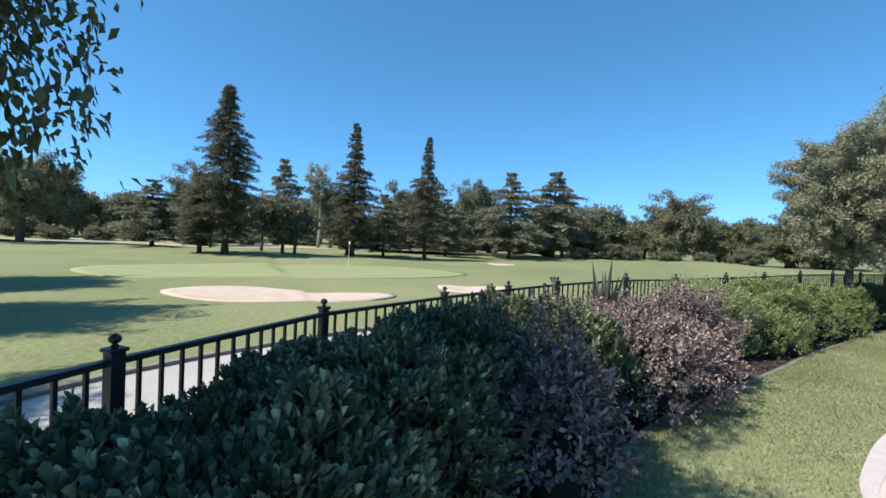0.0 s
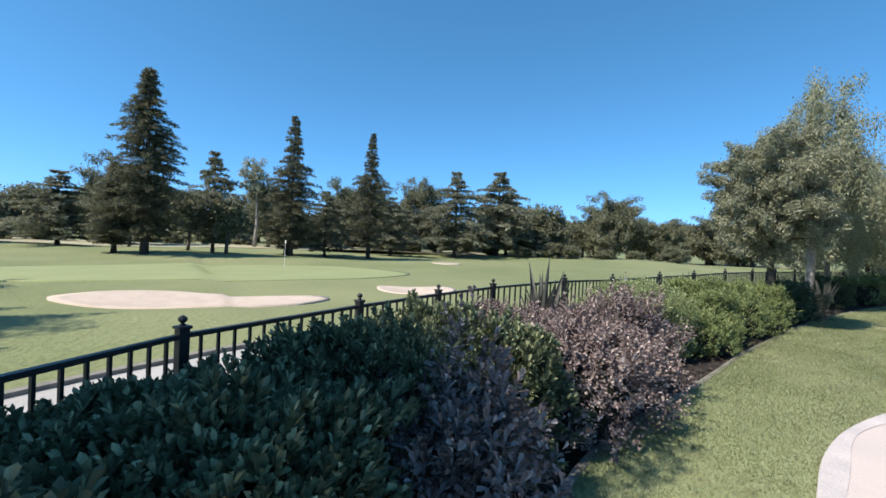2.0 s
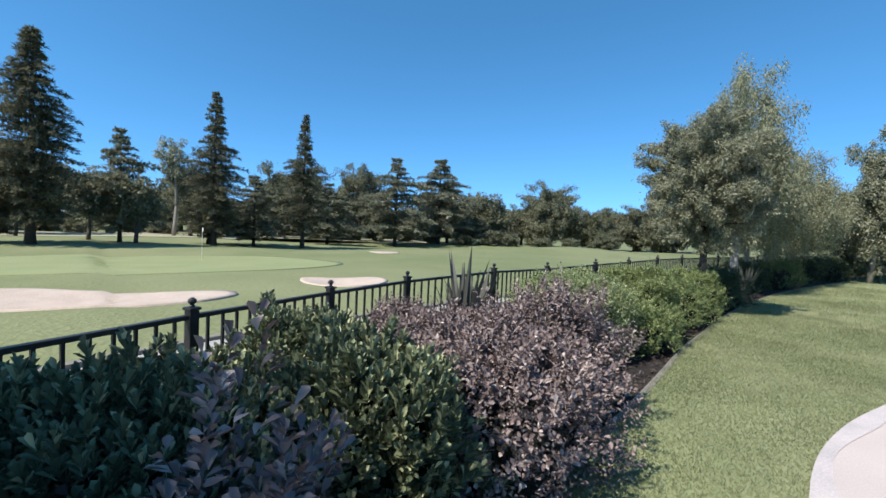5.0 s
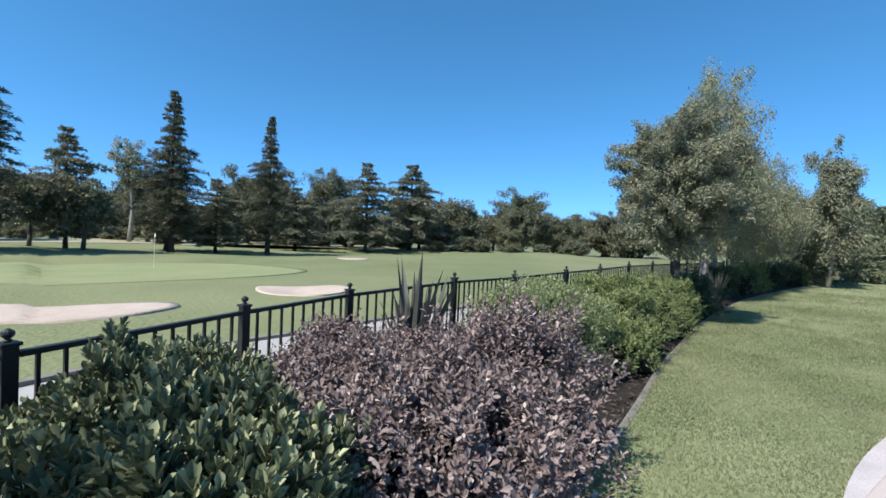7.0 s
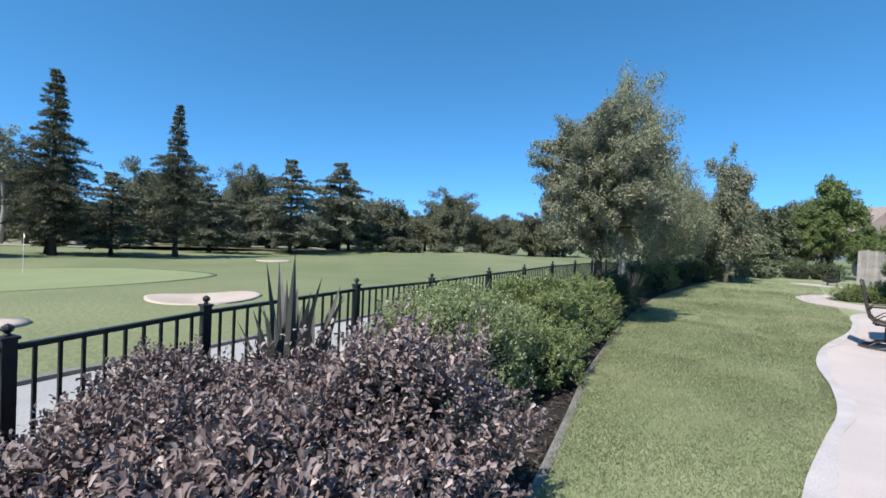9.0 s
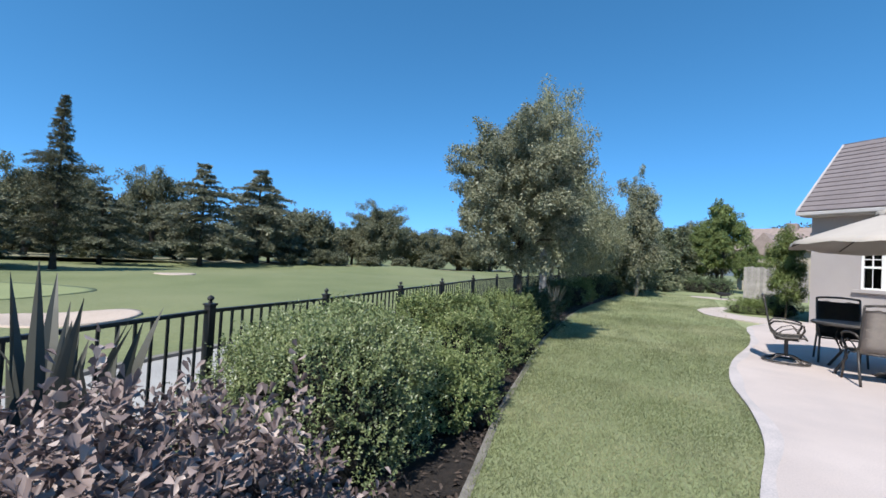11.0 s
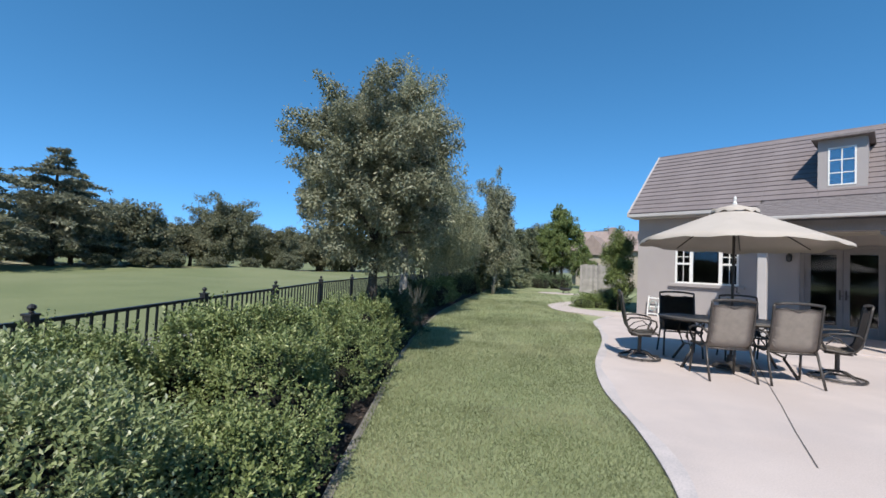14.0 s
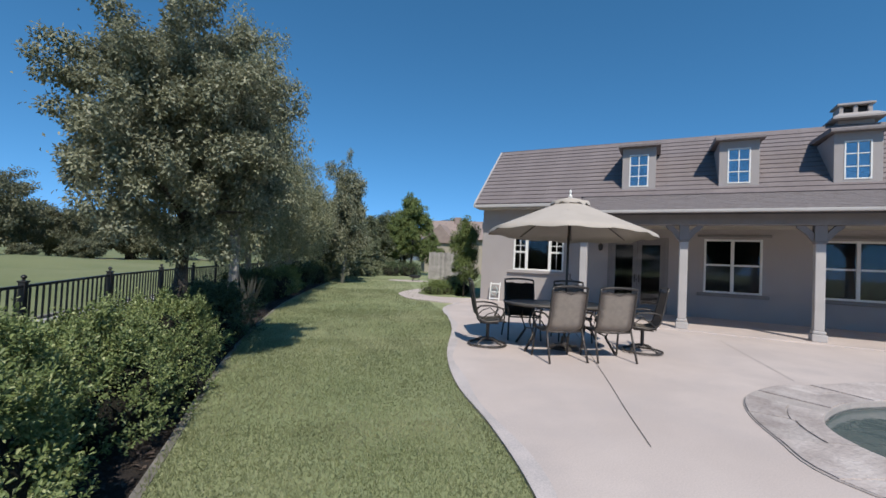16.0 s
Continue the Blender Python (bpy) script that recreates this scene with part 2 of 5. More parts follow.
    return tagged(ob, label)


def raw(name, verts, faces, material, parent=None, smooth=False):
    """A mesh from arrays of vertices and of equally long faces."""
    verts, faces = np.asarray(verts, np.float32), np.asarray(faces, np.int32)
    me = bpy.data.meshes.new(name)
    n, k = faces.shape
    me.vertices.add(len(verts))
    me.vertices.foreach_set("co", verts.ravel())
    me.loops.add(n * k)
    me.loops.foreach_set("vertex_index", faces.ravel())
    me.polygons.add(n)
    me.polygons.foreach_set("loop_start", np.arange(0, n * k, k, dtype=np.int32))
    me.polygons.foreach_set("loop_total", np.full(n, k, np.int32))
    me.update(calc_edges=True)
    me.validate()
    me.materials.append(material)
    if smooth:
        me.shade_smooth()
    ob = new(name, me)
    ob.parent = parent
    return ob


def empty(name, m=Matrix(), label="", category="", group="", kind=""):
    ob = new(name)
    ob.empty_display_size = 0.2
    ob.matrix_basis = m
    return tagged(ob, label, category, group, kind)


def box(bm, x0, x1, y0, y1, z0, z1, bevel=0.0):
    vs = [bm.verts.new(v) for v in ((x0, y0, z0), (x1, y0, z0), (x1, y1, z0), (x0, y1, z0), (x0, y0, z1), (x1, y0, z1), (x1, y1, z1), (x0, y1, z1))]
    fs = [bm.faces.new([vs[i] for i in f]) for f in ((3, 2, 1, 0), (4, 5, 6, 7), (0, 1, 5, 4), (1, 2, 6, 5), (2, 3, 7, 6), (3, 0, 4, 7))]
    if bevel:
        edges = list({e for f in fs for e in f.edges})
        bmesh.ops.bevel(bm, geom=edges, offset=bevel, segments=2, affect="EDGES", profile=0.5)
    return bm


def boxed(x0, x1, y0, y1, z0, z1, bevel=0.0):
    return box(bmesh.new(), x0, x1, y0, y1, z0, z1, bevel)


def tube(bm, pts, r, n=8, r_end=None, flat=1.0):
    """A round bar along points, tapering to r_end; flat under 1 squeezes it upright."""
    pts = [Vector(p) for p in pts]
    r_end = r if r_end is None else r_end
    rings = []
    for i, p in enumerate(pts):
        d = (pts[min(i + 1, len(pts) - 1)] - pts[max(i - 1, 0)]).normalized()
        side = d.cross(Vector((0, 0, 1)))
        side = side.normalized() if side.length > 1e-3 else Vector((1, 0, 0))
        up = side.cross(d)
        rr = r + (r_end - r) * i / max(1, len(pts) - 1)
        rings.append([bm.verts.new(p + side * math.cos(2 * math.pi * k / n) * rr + up * math.sin(2 * math.pi * k / n) * rr * flat) for k in range(n)])
    for a, b in zip(rings, rings[1:]):
        for k in range(n):
            bm.faces.new((a[k], a[(k + 1) % n], b[(k + 1) % n], b[k]))
    bm.faces.new(rings[0][::-1])
    bm.faces.new(rings[-1])
    return bm


def lathe(bm, profile, n=16, cx=0.0, cy=0.0):
    """A turned shape about the upright axis from rows of radius and height."""
    rings = [[bm.verts.new((cx + r * math.cos(2 * math.pi * k / n), cy + r * math.sin(2 * math.pi * k / n), z)) for k in range(n)] for r, z in profile]
    for a, b in zip(rings, rings[1:]):
        for k in range(n):
            bm.faces.new((a[k], a[(k + 1) % n], b[(k + 1) % n], b[k]))
    bm.faces.new(rings[0][::-1])
    bm.faces.new(rings[-1])
    return bm


def smooth_line(pts, closed=False, sub=6):
    """Points along a smooth curve through the given plan points."""
    p = [Vector((*q, 0)) if len(q) == 2 else Vector(q) for q in pts]
    n, out = len(p), []
    for i in range(n if closed else n - 1):
        a, b, c, d = (p[(i - 1) % n], p[i], p[(i + 1) % n], p[(i + 2) % n]) if closed else (p[max(i - 1, 0)], p[i], p[i + 1], p[min(i + 2, n - 1)])
        for k in range(sub):
            t = k / sub
            out.append(0.5 * (2 * b + (c - a) * t + (2 * a - 5 * b + 4 * c - d) * t * t + (3 * b - a - 3 * c + d) * t ** 3))
    if not closed:
        out.append(p[-1])
    return out


def slab(bm, outline, z0, z1, cut=None):
    """An upright prism over a plan outline; cut: a hole's outline."""
    top = [bm.verts.new((v[0], v[1], z1)) for v in outline]
    low = [bm.verts.new((v[0], v[1], z0)) for v in outline]
    n = len(top)
    for i in range(n):
        bm.faces.new((low[i], low[(i + 1) % n], top[(i + 1) % n], top[i]))
    edges = [bm.edges.get((top[i], top[(i + 1) % n])) for i in range(n)]
    if cut:
        ht = [bm.verts.new((v[0], v[1], z1)) for v in cut]
        hl = [bm.verts.new((v[0], v[1], z0)) for v in cut]
        m = len(ht)
        for i in range(m):
            bm.faces.new((ht[i], ht[(i + 1) % m], hl[(i + 1) % m], hl[i]))
        edges += [bm.edges.get((ht[i], ht[(i + 1) % m])) for i in range(m)]
    bmesh.ops.triangle_fill(bm, edges=edges, use_beauty=True, normal=(0, 0, 1))
    bmesh.ops.recalc_face_normals(bm, faces=bm.faces)
    return bm


def unit(v):
    return v / np.maximum(np.linalg.norm(v, axis=-1, keepdims=True), 1e-9)


def leaves(name, pos, way, face, length, width, material, parent, rounded=False, fold=0.25):
    """Many folded leaves: pos the stalk's end, way along the leaf, face its upper side."""
    n = len(pos)
    length, width = np.broadcast_to(length, n)[:, None], np.broadcast_to(width, n)[:, None]
    way = unit(way)
    side = unit(np.cross(way, face))
    up = np.cross(side, way)
    drop = -up * width * fold
    if rounded:
        v = np.stack([pos, pos + way * length * 0.45 + side * width * 0.36 - drop, pos + way * length * 0.8 + side * width * 0.5 - drop, pos + way * length * 1.0 + drop * 0.5,
                      pos + way * length * 0.8 - side * width * 0.5 - drop, pos + way * length * 0.45 - side * width * 0.36 - drop], 1)
        f = np.array([[0, 1, 2, 3], [0, 3, 4, 5]])
        k = 6
    else:
        mid = pos + way * length * 0.5
        v = np.stack([pos, mid + side * width * 0.5 - drop, pos + way * length, mid - side * width * 0.5 - drop], 1)
        f = np.array([[0, 1, 2], [0, 2, 3]])
        k = 4
    faces = (np.arange(n)[:, None, None] * k + f[None]).reshape(-1, f.shape[1])
    return raw(name, v.reshape(-1, 3), faces, material, parent)


def rnd_dirs(rng, n):
    return unit(rng.normal(size=(n, 3)))


# ---- plan ----
FENCE = [(5.0, -5.6), (2.6, -3.4), (0.35, -1.25), (-0.81, -0.17), (-1.89, 0.92), (-2.65, 2.34), (-3.21, 3.56), (-3.48, 4.63), (-3.56, 6.17), (-3.79, 7.74), (-3.94, 9.55), (-4.06, 11.19), (-4.16, 12.95),
         (-4.25, 14.8), (-4.33, 16.6), (-4.4, 18.4), (-4.45, 20.2), (-4.5, 22.0), (-4.5, 23.8), (-4.5, 25.6), (-4.4, 27.4), (-4.3, 29.2), (-4.2, 31.0), (-4.0, 34.6), (-3.6, 40)]
RAIL_Z = [0.80, 0.80, 0.80, 0.80, 0.775, 0.77, 0.77, 0.80, 0.86, 0.84, 0.87, 0.89, 0.93] + [0.94] * 12
BED = [(2.2, -1.0), (1.3, 0.35), (0.5, 1.3), (-0.17, 2.2), (-0.66, 3.06), (-0.93, 4.1), (-1.14, 5.3), (-1.35, 6.4), (-1.63, 7.8), (-1.85, 9.3), (-2.1, 11.0), (-2.3, 12.9), (-2.45, 15.2), (-2.55, 18), (-2.4, 22), (-2.1, 27), (-1.8, 32), (-1.2, 38)]
PATIO = [(9.0, -2.0), (4.5, 0.6), (2.2, 1.9), (1.05, 2.7), (0.42, 3.55), (0.17, 4.3), (0.04, 5.0), (0.01, 5.7), (0.08, 6.5), (0.25, 7.4), (0.43, 8.3), (0.49, 9.3), (0.48, 10.5), (0.7, 12.0), (1.22, 14.0), (1.5, 15.6), (1.62, 16.8), (1.85, 17.8), (2.5, 19.1), (3.5, 20.5), (4.0, 21.1)]
FY = np.array([p[1] for p in FENCE])
FX = np.array([p[0] for p in FENCE])


def beyond_fence(x, y):
    """About how far a place lies outside the fence, in metres."""
    f = np.interp(y, FY, FX) + np.where(y < FY[0], -(y - FY[0]) * 1.05, 0)
    s = np.where(y < 2.3, 0.72, 0.97)
    return (f - x) * s


def ground_z(x, y):
    x, y = np.asarray(x, float), np.asarray(y, float)
    d = beyond_fence(x, y)
    z = np.interp(d, [-2.2, -0.8, 0, 1, 3.6, 12, 22, 45, 80, 400], [-0.06, -0.12, -0.3, -0.42, -0.46, -0.68, -0.9, -1.3, -1.25, -0.5])
    wav = np.clip((d - 8) / 25, 0, 1)
    z = z + wav * (0.28 * np.sin(x * 0.11 + 1.2) * np.cos(y * 0.09) + 0.15 * np.sin(x * 0.23 - y * 0.17))
    z = z + 1.1 * np.exp(-(((x + 36) / 9) ** 2 + ((y - 62) / 12) ** 2)) * wav
    for cx, cy, rx, ry in ((-13.0, 1.5, 1.5, 2.7), (-13.7, 9.2, 1.2, 1.2)):
        z = z - 0.28 * np.exp(-(((x - cx) / rx) ** 2 + ((y - cy) / ry) ** 2))
    hole = np.clip((4.6 - np.hypot((x - 6.1) * 0.9, (y - 7.4) * 1.25)) / 1.0, 0, 1)
    return z - 1.5 * hole


def gz(x, y):
    return float(ground_z(x, y))


# ---- ground ----
def axis_steps(lo, hi, near, step, far):
    a = [near]
    for sgn, end in ((1, hi), (-1, lo)):
        v, s, out = near, step, []
        while (v - end) * sgn < 0:
            v += sgn * s
            s = min(s * 1.07, far)
            out.append(v)
        a = a + out if sgn > 0 else out[::-1] + a
    return np.array(a)


def build_ground():
    xs, ys = axis_steps(-1500, 900, -12, 0.4, 60), axis_steps(-700, 1500, 5, 0.4, 60)
    gx, gy = np.meshgrid(xs, ys, indexing="ij")
    v = np.stack([gx, gy, ground_z(gx, gy)], -1).reshape(-1, 3)
    i, j = np.meshgrid(np.arange(len(xs) - 1), np.arange(len(ys) - 1), indexing="ij")
    a = (i * len(ys) + j).ravel()
    f = np.stack([a, a + len(ys), a + len(ys) + 1, a + 1], 1)
    tagged(raw("ground", v, f, M_ROUGH, smooth=True), "mown green golf course grass reaching to the trees", "grass", kind="structure")


def draped(name, outline, lift, material, label, category, lip=0.0, rings=5, bowl=0.0):
    """A sheet that follows the ground inside a smooth outline, with a small lip and a shallow bowl."""
    o = smooth_line(outline, True, 8)
    c = sum(o, Vector()) / len(o)
    v, f, n = [], [], len(o)
    for k in range(rings + 1):
        s = 1 - k / (rings + 1)
        for p in o:
            q = c + (p - c) * s
            v.append((q.x, q.y, gz(q.x, q.y) + (lift + lip if k == 0 else lift) - bowl * (1 - s * s)))
    v += [(p.x, p.y, gz(p.x, p.y) - 0.05) for p in o]
    for k in range(rings):
        for i in range(n):
            f.append((k * n + i, k * n + (i + 1) % n, (k + 1) * n + (i + 1) % n, (k + 1) * n + i))
    base = (rings + 1) * n
    for i in range(n):
        f.append((base + i, base + (i + 1) % n, (i + 1) % n, i))
    v.append((c.x, c.y, gz(c.x, c.y) + lift - bowl))
    for i in range(n):
        f.append((rings * n + i, rings * n + (i + 1) % n, len(v) - 1, len(v) - 1))
    bm = bmesh.new()
    bv = [bm.verts.new(p) for p in v]
    for q in f:
        bm.faces.new([bv[i] for i in dict.fromkeys(q)])
    return tagged(part(name, bm, material, None, smooth=True), label, category, kind="structure")


def ribbon(name, line, half, lift, material, label, category, thick=0.08, follow=True):
    """A strip of even width along a plan line."""
    pts = smooth_line(line, sub=8)
    bm = bmesh.new()
    rows = []
    for i, p in enumerate(pts):
        d = (pts[min(i + 1, len(pts) - 1)] - pts[max(i - 1, 0)]).normalized()
        s = Vector((-d.y, d.x, 0))
        a, b = p + s * half, p - s * half
        za, zb = (gz(a.x, a.y), gz(b.x, b.y)) if follow else (0, 0)
        z = max(za, zb) + lift
        rows.append([bm.verts.new((q.x, q.y, zz)) for q, zz in ((a, z - thick), (a, z), (b, z), (b, z - thick))])
    for r, s in zip(rows, rows[1:]):
        for k in range(3):
            bm.faces.new((r[k], s[k], s[k + 1], r[k + 1]))
    bmesh.ops.recalc_face_normals(bm, faces=bm.faces)
    return tagged(part(name, bm, material, None), label, category, kind="structure")


build_ground()
draped("putting_green", [(-26.1, -7.4), (-20.4, -4.6), (-18.9, -0.3), (-18.8, 5.5), (-20.2, 10.6), (-24.2, 14.3), (-31, 12.4), (-34, 5), (-31.4, -3.0)], 0.03, M_GREEN, "smooth pale putting green on the golf course", "grass", 0.0, 22)
draped("sand_bunker", [(-15.2, -1.0), (-14.3, -2.0), (-12.9, -1.1), (-11.8, 0.4), (-10.95, 2.1), (-10.8, 3.8), (-11.6, 4.9), (-12.7, 4.9), (-13.6, 3.8), (-14.3, 2.0), (-15.0, 0.5)], 0.05, M_SAND, "pinkish white sand bunker cut into the turf", "bunker", 0.0, 12, 0.0)
draped("sand_bunker", [(-15.2, 8.2), (-15.1, 9.2), (-14.4, 10.8), (-13.2, 10.7), (-12.2, 9.3), (-12.2, 8.5), (-13.3, 7.9), (-14.4, 7.8)], 0.05, M_SAND, "small white sand bunker beyond the fence", "bunker", 0.0, 12, 0.0)
draped("sand_bunker", [(-34.5, 22.5), (-33.5, 24.5), (-31.0, 23.4), (-31.4, 21.6)], 0.05, M_SAND, "thin strip of bunker sand near the trees", "bunker", 0.0, 6, 0.0)
ribbon("dry_ground", [(-math.sin(radians(a)) * r, math.cos(radians(a)) * r) for a, r in ((122, 76), (110, 77), (98, 76), (86, 75), (74, 78), (62, 84), (50, 96), (40, 104), (30, 112), (18, 118))], 9, 0.05, M_DRY, "pale dry turf strip under the far trees", "grass")
off = [(FENCE[i][0] - 2.25 * c, FENCE[i][1] - 2.25 * s) for i, c, s in ((1, 0.7, 0.7), (2, 0.7, 0.7), (3, 0.72, 0.69), (4, 0.8, 0.6), (5, 0.9, 0.42), (6, 0.93, 0.3), (7, 0.98, 0.1), (8, 1, 0.05), (9, 1, 0.05), (10, 1, 0), (11, 1, 0), (12, 1, 0), (14, 1, 0), (17, 1, 0), (21, 1, 0), (24, 1, 0))]
ribbon("cart_path", off, 0.95, 0.05, M_PATH, "pale concrete cart path outside the fence", "path")
kerb_line = [(x - 0.98 * c, y - 0.98 * s) for (x, y), c, s in [(off[i], a, b) for i, a, b in ((0, 0.7, 0.7), (1, 0.7, 0.7), (2, 0.72, 0.69), (3, 0.8, 0.6), (4, 0.9, 0.42), (5, 0.93, 0.3), (6, 0.98, 0.1), (7, 1, 0.05), (8, 1, 0.05), (9, 1, 0), (11, 1, 0), (13, 1, 0), (15, 1, 0))]]
ribbon("path_kerb", kerb_line, 0.06, 0.13, M_CURB, "low concrete kerb on the far side of the cart path", "kerb", 0.2)

bed_pts = smooth_line(BED, sub=5)
fence_in = smooth_line([(x + 0.12, y + 0.05) for x, y in FENCE[1:]], sub=3)
bm = bmesh.new()
left = [(np.interp(p.y, [q.y for q in fence_in], [q.x for q in fence_in])) for p in bed_pts]
rows = []
for p, fx in zip(bed_pts, left):
    row = []
    for k in range(9):
        x = p.x + (fx - p.x) * k / 8
        z = -0.035 + 0.02 * math.sin(p.y * 5 + k) - (k / 8) ** 2 * 0.2
        row.append(bm.verts.new((x, p.y, z)))
    rows.append(row)
for r, s in zip(rows, rows[1:]):
    for k in range(8):
        bm.faces.new((r[k], s[k], s[k + 1], r[k + 1]))
bmesh.ops.recalc_face_normals(bm, faces=bm.faces)
tagged(part("planting_bed", bm, M_MULCH, None, smooth=True), "dark bark mulch bed along the fence", "mulch", kind="structure")
ribbon("bed_edging", [(x + 0.0, y) for x, y in BED], 0.03, 0.006, M_CURB, "narrow concrete edging between lawn and mulch", "edging", 0.12, False)
lawn_out = [Vector((x, y, 0)) for x, y in [(14, -6), (6, -5), (3.0, -2.2)]] + bed_pts + [Vector((x, y, 0)) for x, y in [(0, 44), (7, 46), (9, 38), (6, 30), (3.0, 26), (3.2, 21.8)]] + smooth_line(PATIO, sub=3)[::-1]
tagged(part("lawn", slab(bmesh.new(), lawn_out, -0.1, 0.0), M_LAWN, None), "mown green lawn strip between patio and bed", "lawn", kind="structure")

POOL = [(3.9, 9.28), (3.5, 8.98), (3.3, 8.6), (3.3, 8.1), (3.6, 7.4), (3.7, 6.6), (4.4, 5.8), (6.0, 5.4), (8.0, 6.0), (8.8, 7.4), (8.0, 8.9), (6.4, 9.5), (5.1, 9.56), (4.5, 9.52)]
COPING = [(3.6, 9.86), (3.1, 9.4), (2.74, 8.8), (2.5, 8.2), (2.8, 7.2), (2.9, 6.2), (3.8, 5.1), (5.8, 4.6), (8.4, 5.3), (9.6, 7.2), (8.6, 9.5), (6.6, 10.2), (5.0, 10.16), (4.35, 10.16)]
coping_line = smooth_line(COPING, True, 5)
pool_line = smooth_line(POOL, True, 5)
house_side = [(4.1, 21.2), (13.8, 14.0), (17, 4.0), (14, -2)]
patio_line = smooth_line(PATIO, sub=6)
tagged(part("patio", slab(bmesh.new(), patio_line + [Vector((x, y, 0)) for x, y in house_side], -0.12, 0.022, coping_line), M_PATIO, None), "pale pinkish concrete patio slab, stained in places", "patio", kind="structure")
inner = []
for i, p in enumerate(patio_line):
    d = (patio_line[min(i + 1, len(patio_line) - 1)] - patio_line[max(i - 1, 0)]).normalized()
    inner.append(p + Vector((d.y, -d.x, 0)) * (0.11 + 0.035 * math.sin(p.y * 3.1)))
bm = bmesh.new()
ra = [(bm.verts.new((p.x, p.y, 0.027)), bm.verts.new((q.x, q.y, 0.027))) for p, q in zip(patio_line, inner)]
for a, b in zip(ra, ra[1:]):
    bm.faces.new((a[0], b[0], b[1], a[1]))
bmesh.ops.recalc_face_normals(bm, faces=bm.faces)
tagged(part("patio_border", bm, M_EDGE, None), "weathered grey border band along the patio edge", "patio", kind="structure")


def joint(pts, half=0.0045, material=M_BATTEN):
    bm = bmesh.new()
    for a, b in zip(pts, pts[1:]):
        a, b = Vector((*a, 0)), Vector((*b, 0))
        s = (b - a).normalized().cross(Vector((0, 0, 1))) * half
        bm.faces.new([bm.verts.new((q.x, q.y, 0.0255)) for q in (a - s, b - s, b + s, a + s)])
    tagged(part("patio_joint", bm, material, None), "dark control joint cut across the concrete", "joint", kind="structure")


joint([(1.58, 8.79), (1.9, 9.55), (2.28, 10.4), (2.58, 11.1), (3.4, 13.0), (4.3, 15.2)])
joint([(4.85, 10.35), (5.55, 11.55), (6.4, 13.0)], 0.003, M_CURB)

# pool with flagstone coping
bm = slab(bmesh.new(), coping_line, -0.1, 0.03, pool_line)
tagged(part("pool_coping", bm, M_GROUT, None), "sandy mortar bed under the flagstone pool rim", "coping", kind="structure")
COPE = bpy.data.objects["pool_coping"]
rng = np.random.default_rng(4)
n = len(coping_line)
cuts = [0]
while cuts[-1] < n - 2:
    cuts.append(min(n, cuts[-1] + int(rng.integers(3, 6))))
for a, b in zip(cuts, cuts[1:]):
    for lane in (((0.02, 0.985),) if rng.uniform() < 0.55 else ((0.02, 0.55), (0.57, 0.985))):
        idx = list(range(a, b + 1))
        wob = rng.uniform(-0.05, 0.05)
        lo = [coping_line[i % n].lerp(pool_line[i % n], max(0.02, lane[0] + (wob if lane[0] > 0.1 else 0))) for i in idx]
        hi = [coping_line[i % n].lerp(pool_line[i % n], lane[1] + (wob if lane[1] < 0.6 else 0)) for i in idx]
        ring = lo + hi[::-1]
        c = sum(ring, Vector()) / len(ring)
        ring = [c + (p - c) * 0.98 for p in ring]
        bm = bmesh.new()
        h = 0.034 + rng.uniform(0, 0.01)
        slab(bm, ring, 0.0, h)
        part("flagstone", bm, M_STONE, COPE)
basin = bmesh.new()
low = [basin.verts.new((p.x, p.y, -1.2)) for p in pool_line]
top = [basin.verts.new((p.x, p.y, -0.03)) for p in pool_line]
for i in range(len(low)):
    basin.faces.new((low[i], top[i], top[(i + 1) % len(low)], low[(i + 1) % len(low)]))
basin.faces.new(low)
tagged(part("pool_basin", basin, M_POOL, None), "grey-green plastered swimming pool basin", "pool", kind="structure")
bm = bmesh.new()
bm.faces.new([bm.verts.new((p.x, p.y, -0.06)) for p in pool_line])
bmesh.ops.recalc_face_normals(bm, faces=bm.faces)
tagged(part("water", bm, M_WATER, None), "still grey-green pool water", "water", kind="structure")

# curved side path, round pad and planter
side = smooth_line([(2.55, 19.05), (1.7, 19.6), (1.15, 20.2), (0.95, 21.3), (1.0, 22.4), (1.5, 23.8), (2.3, 25.1), (3.2, 26.0), (3.3, 25.4), (2.4, 24.3), (1.85, 23.0), (1.8, 22.0), (2.2, 21.2), (2.9, 20.9), (3.6, 20.9), (3.55, 20.55)], True, 5)
tagged(part("side_path", slab(bmesh.new(), side, -0.1, 0.03), M_PATIO, None), "pale curved concrete garden path", "path", kind="structure")
pad = [Vector((2.5 + 1.25 * math.cos(a), 31.9 + 0.9 * math.sin(a), 0)) for a in np.linspace(0, 2 * math.pi, 28, endpoint=False)]
tagged(part("round_pad", slab(bmesh.new(), pad, -0.1, 0.03), M_PATIO, None), "round pale concrete pad at the lawn's end", "paving", kind="structure")


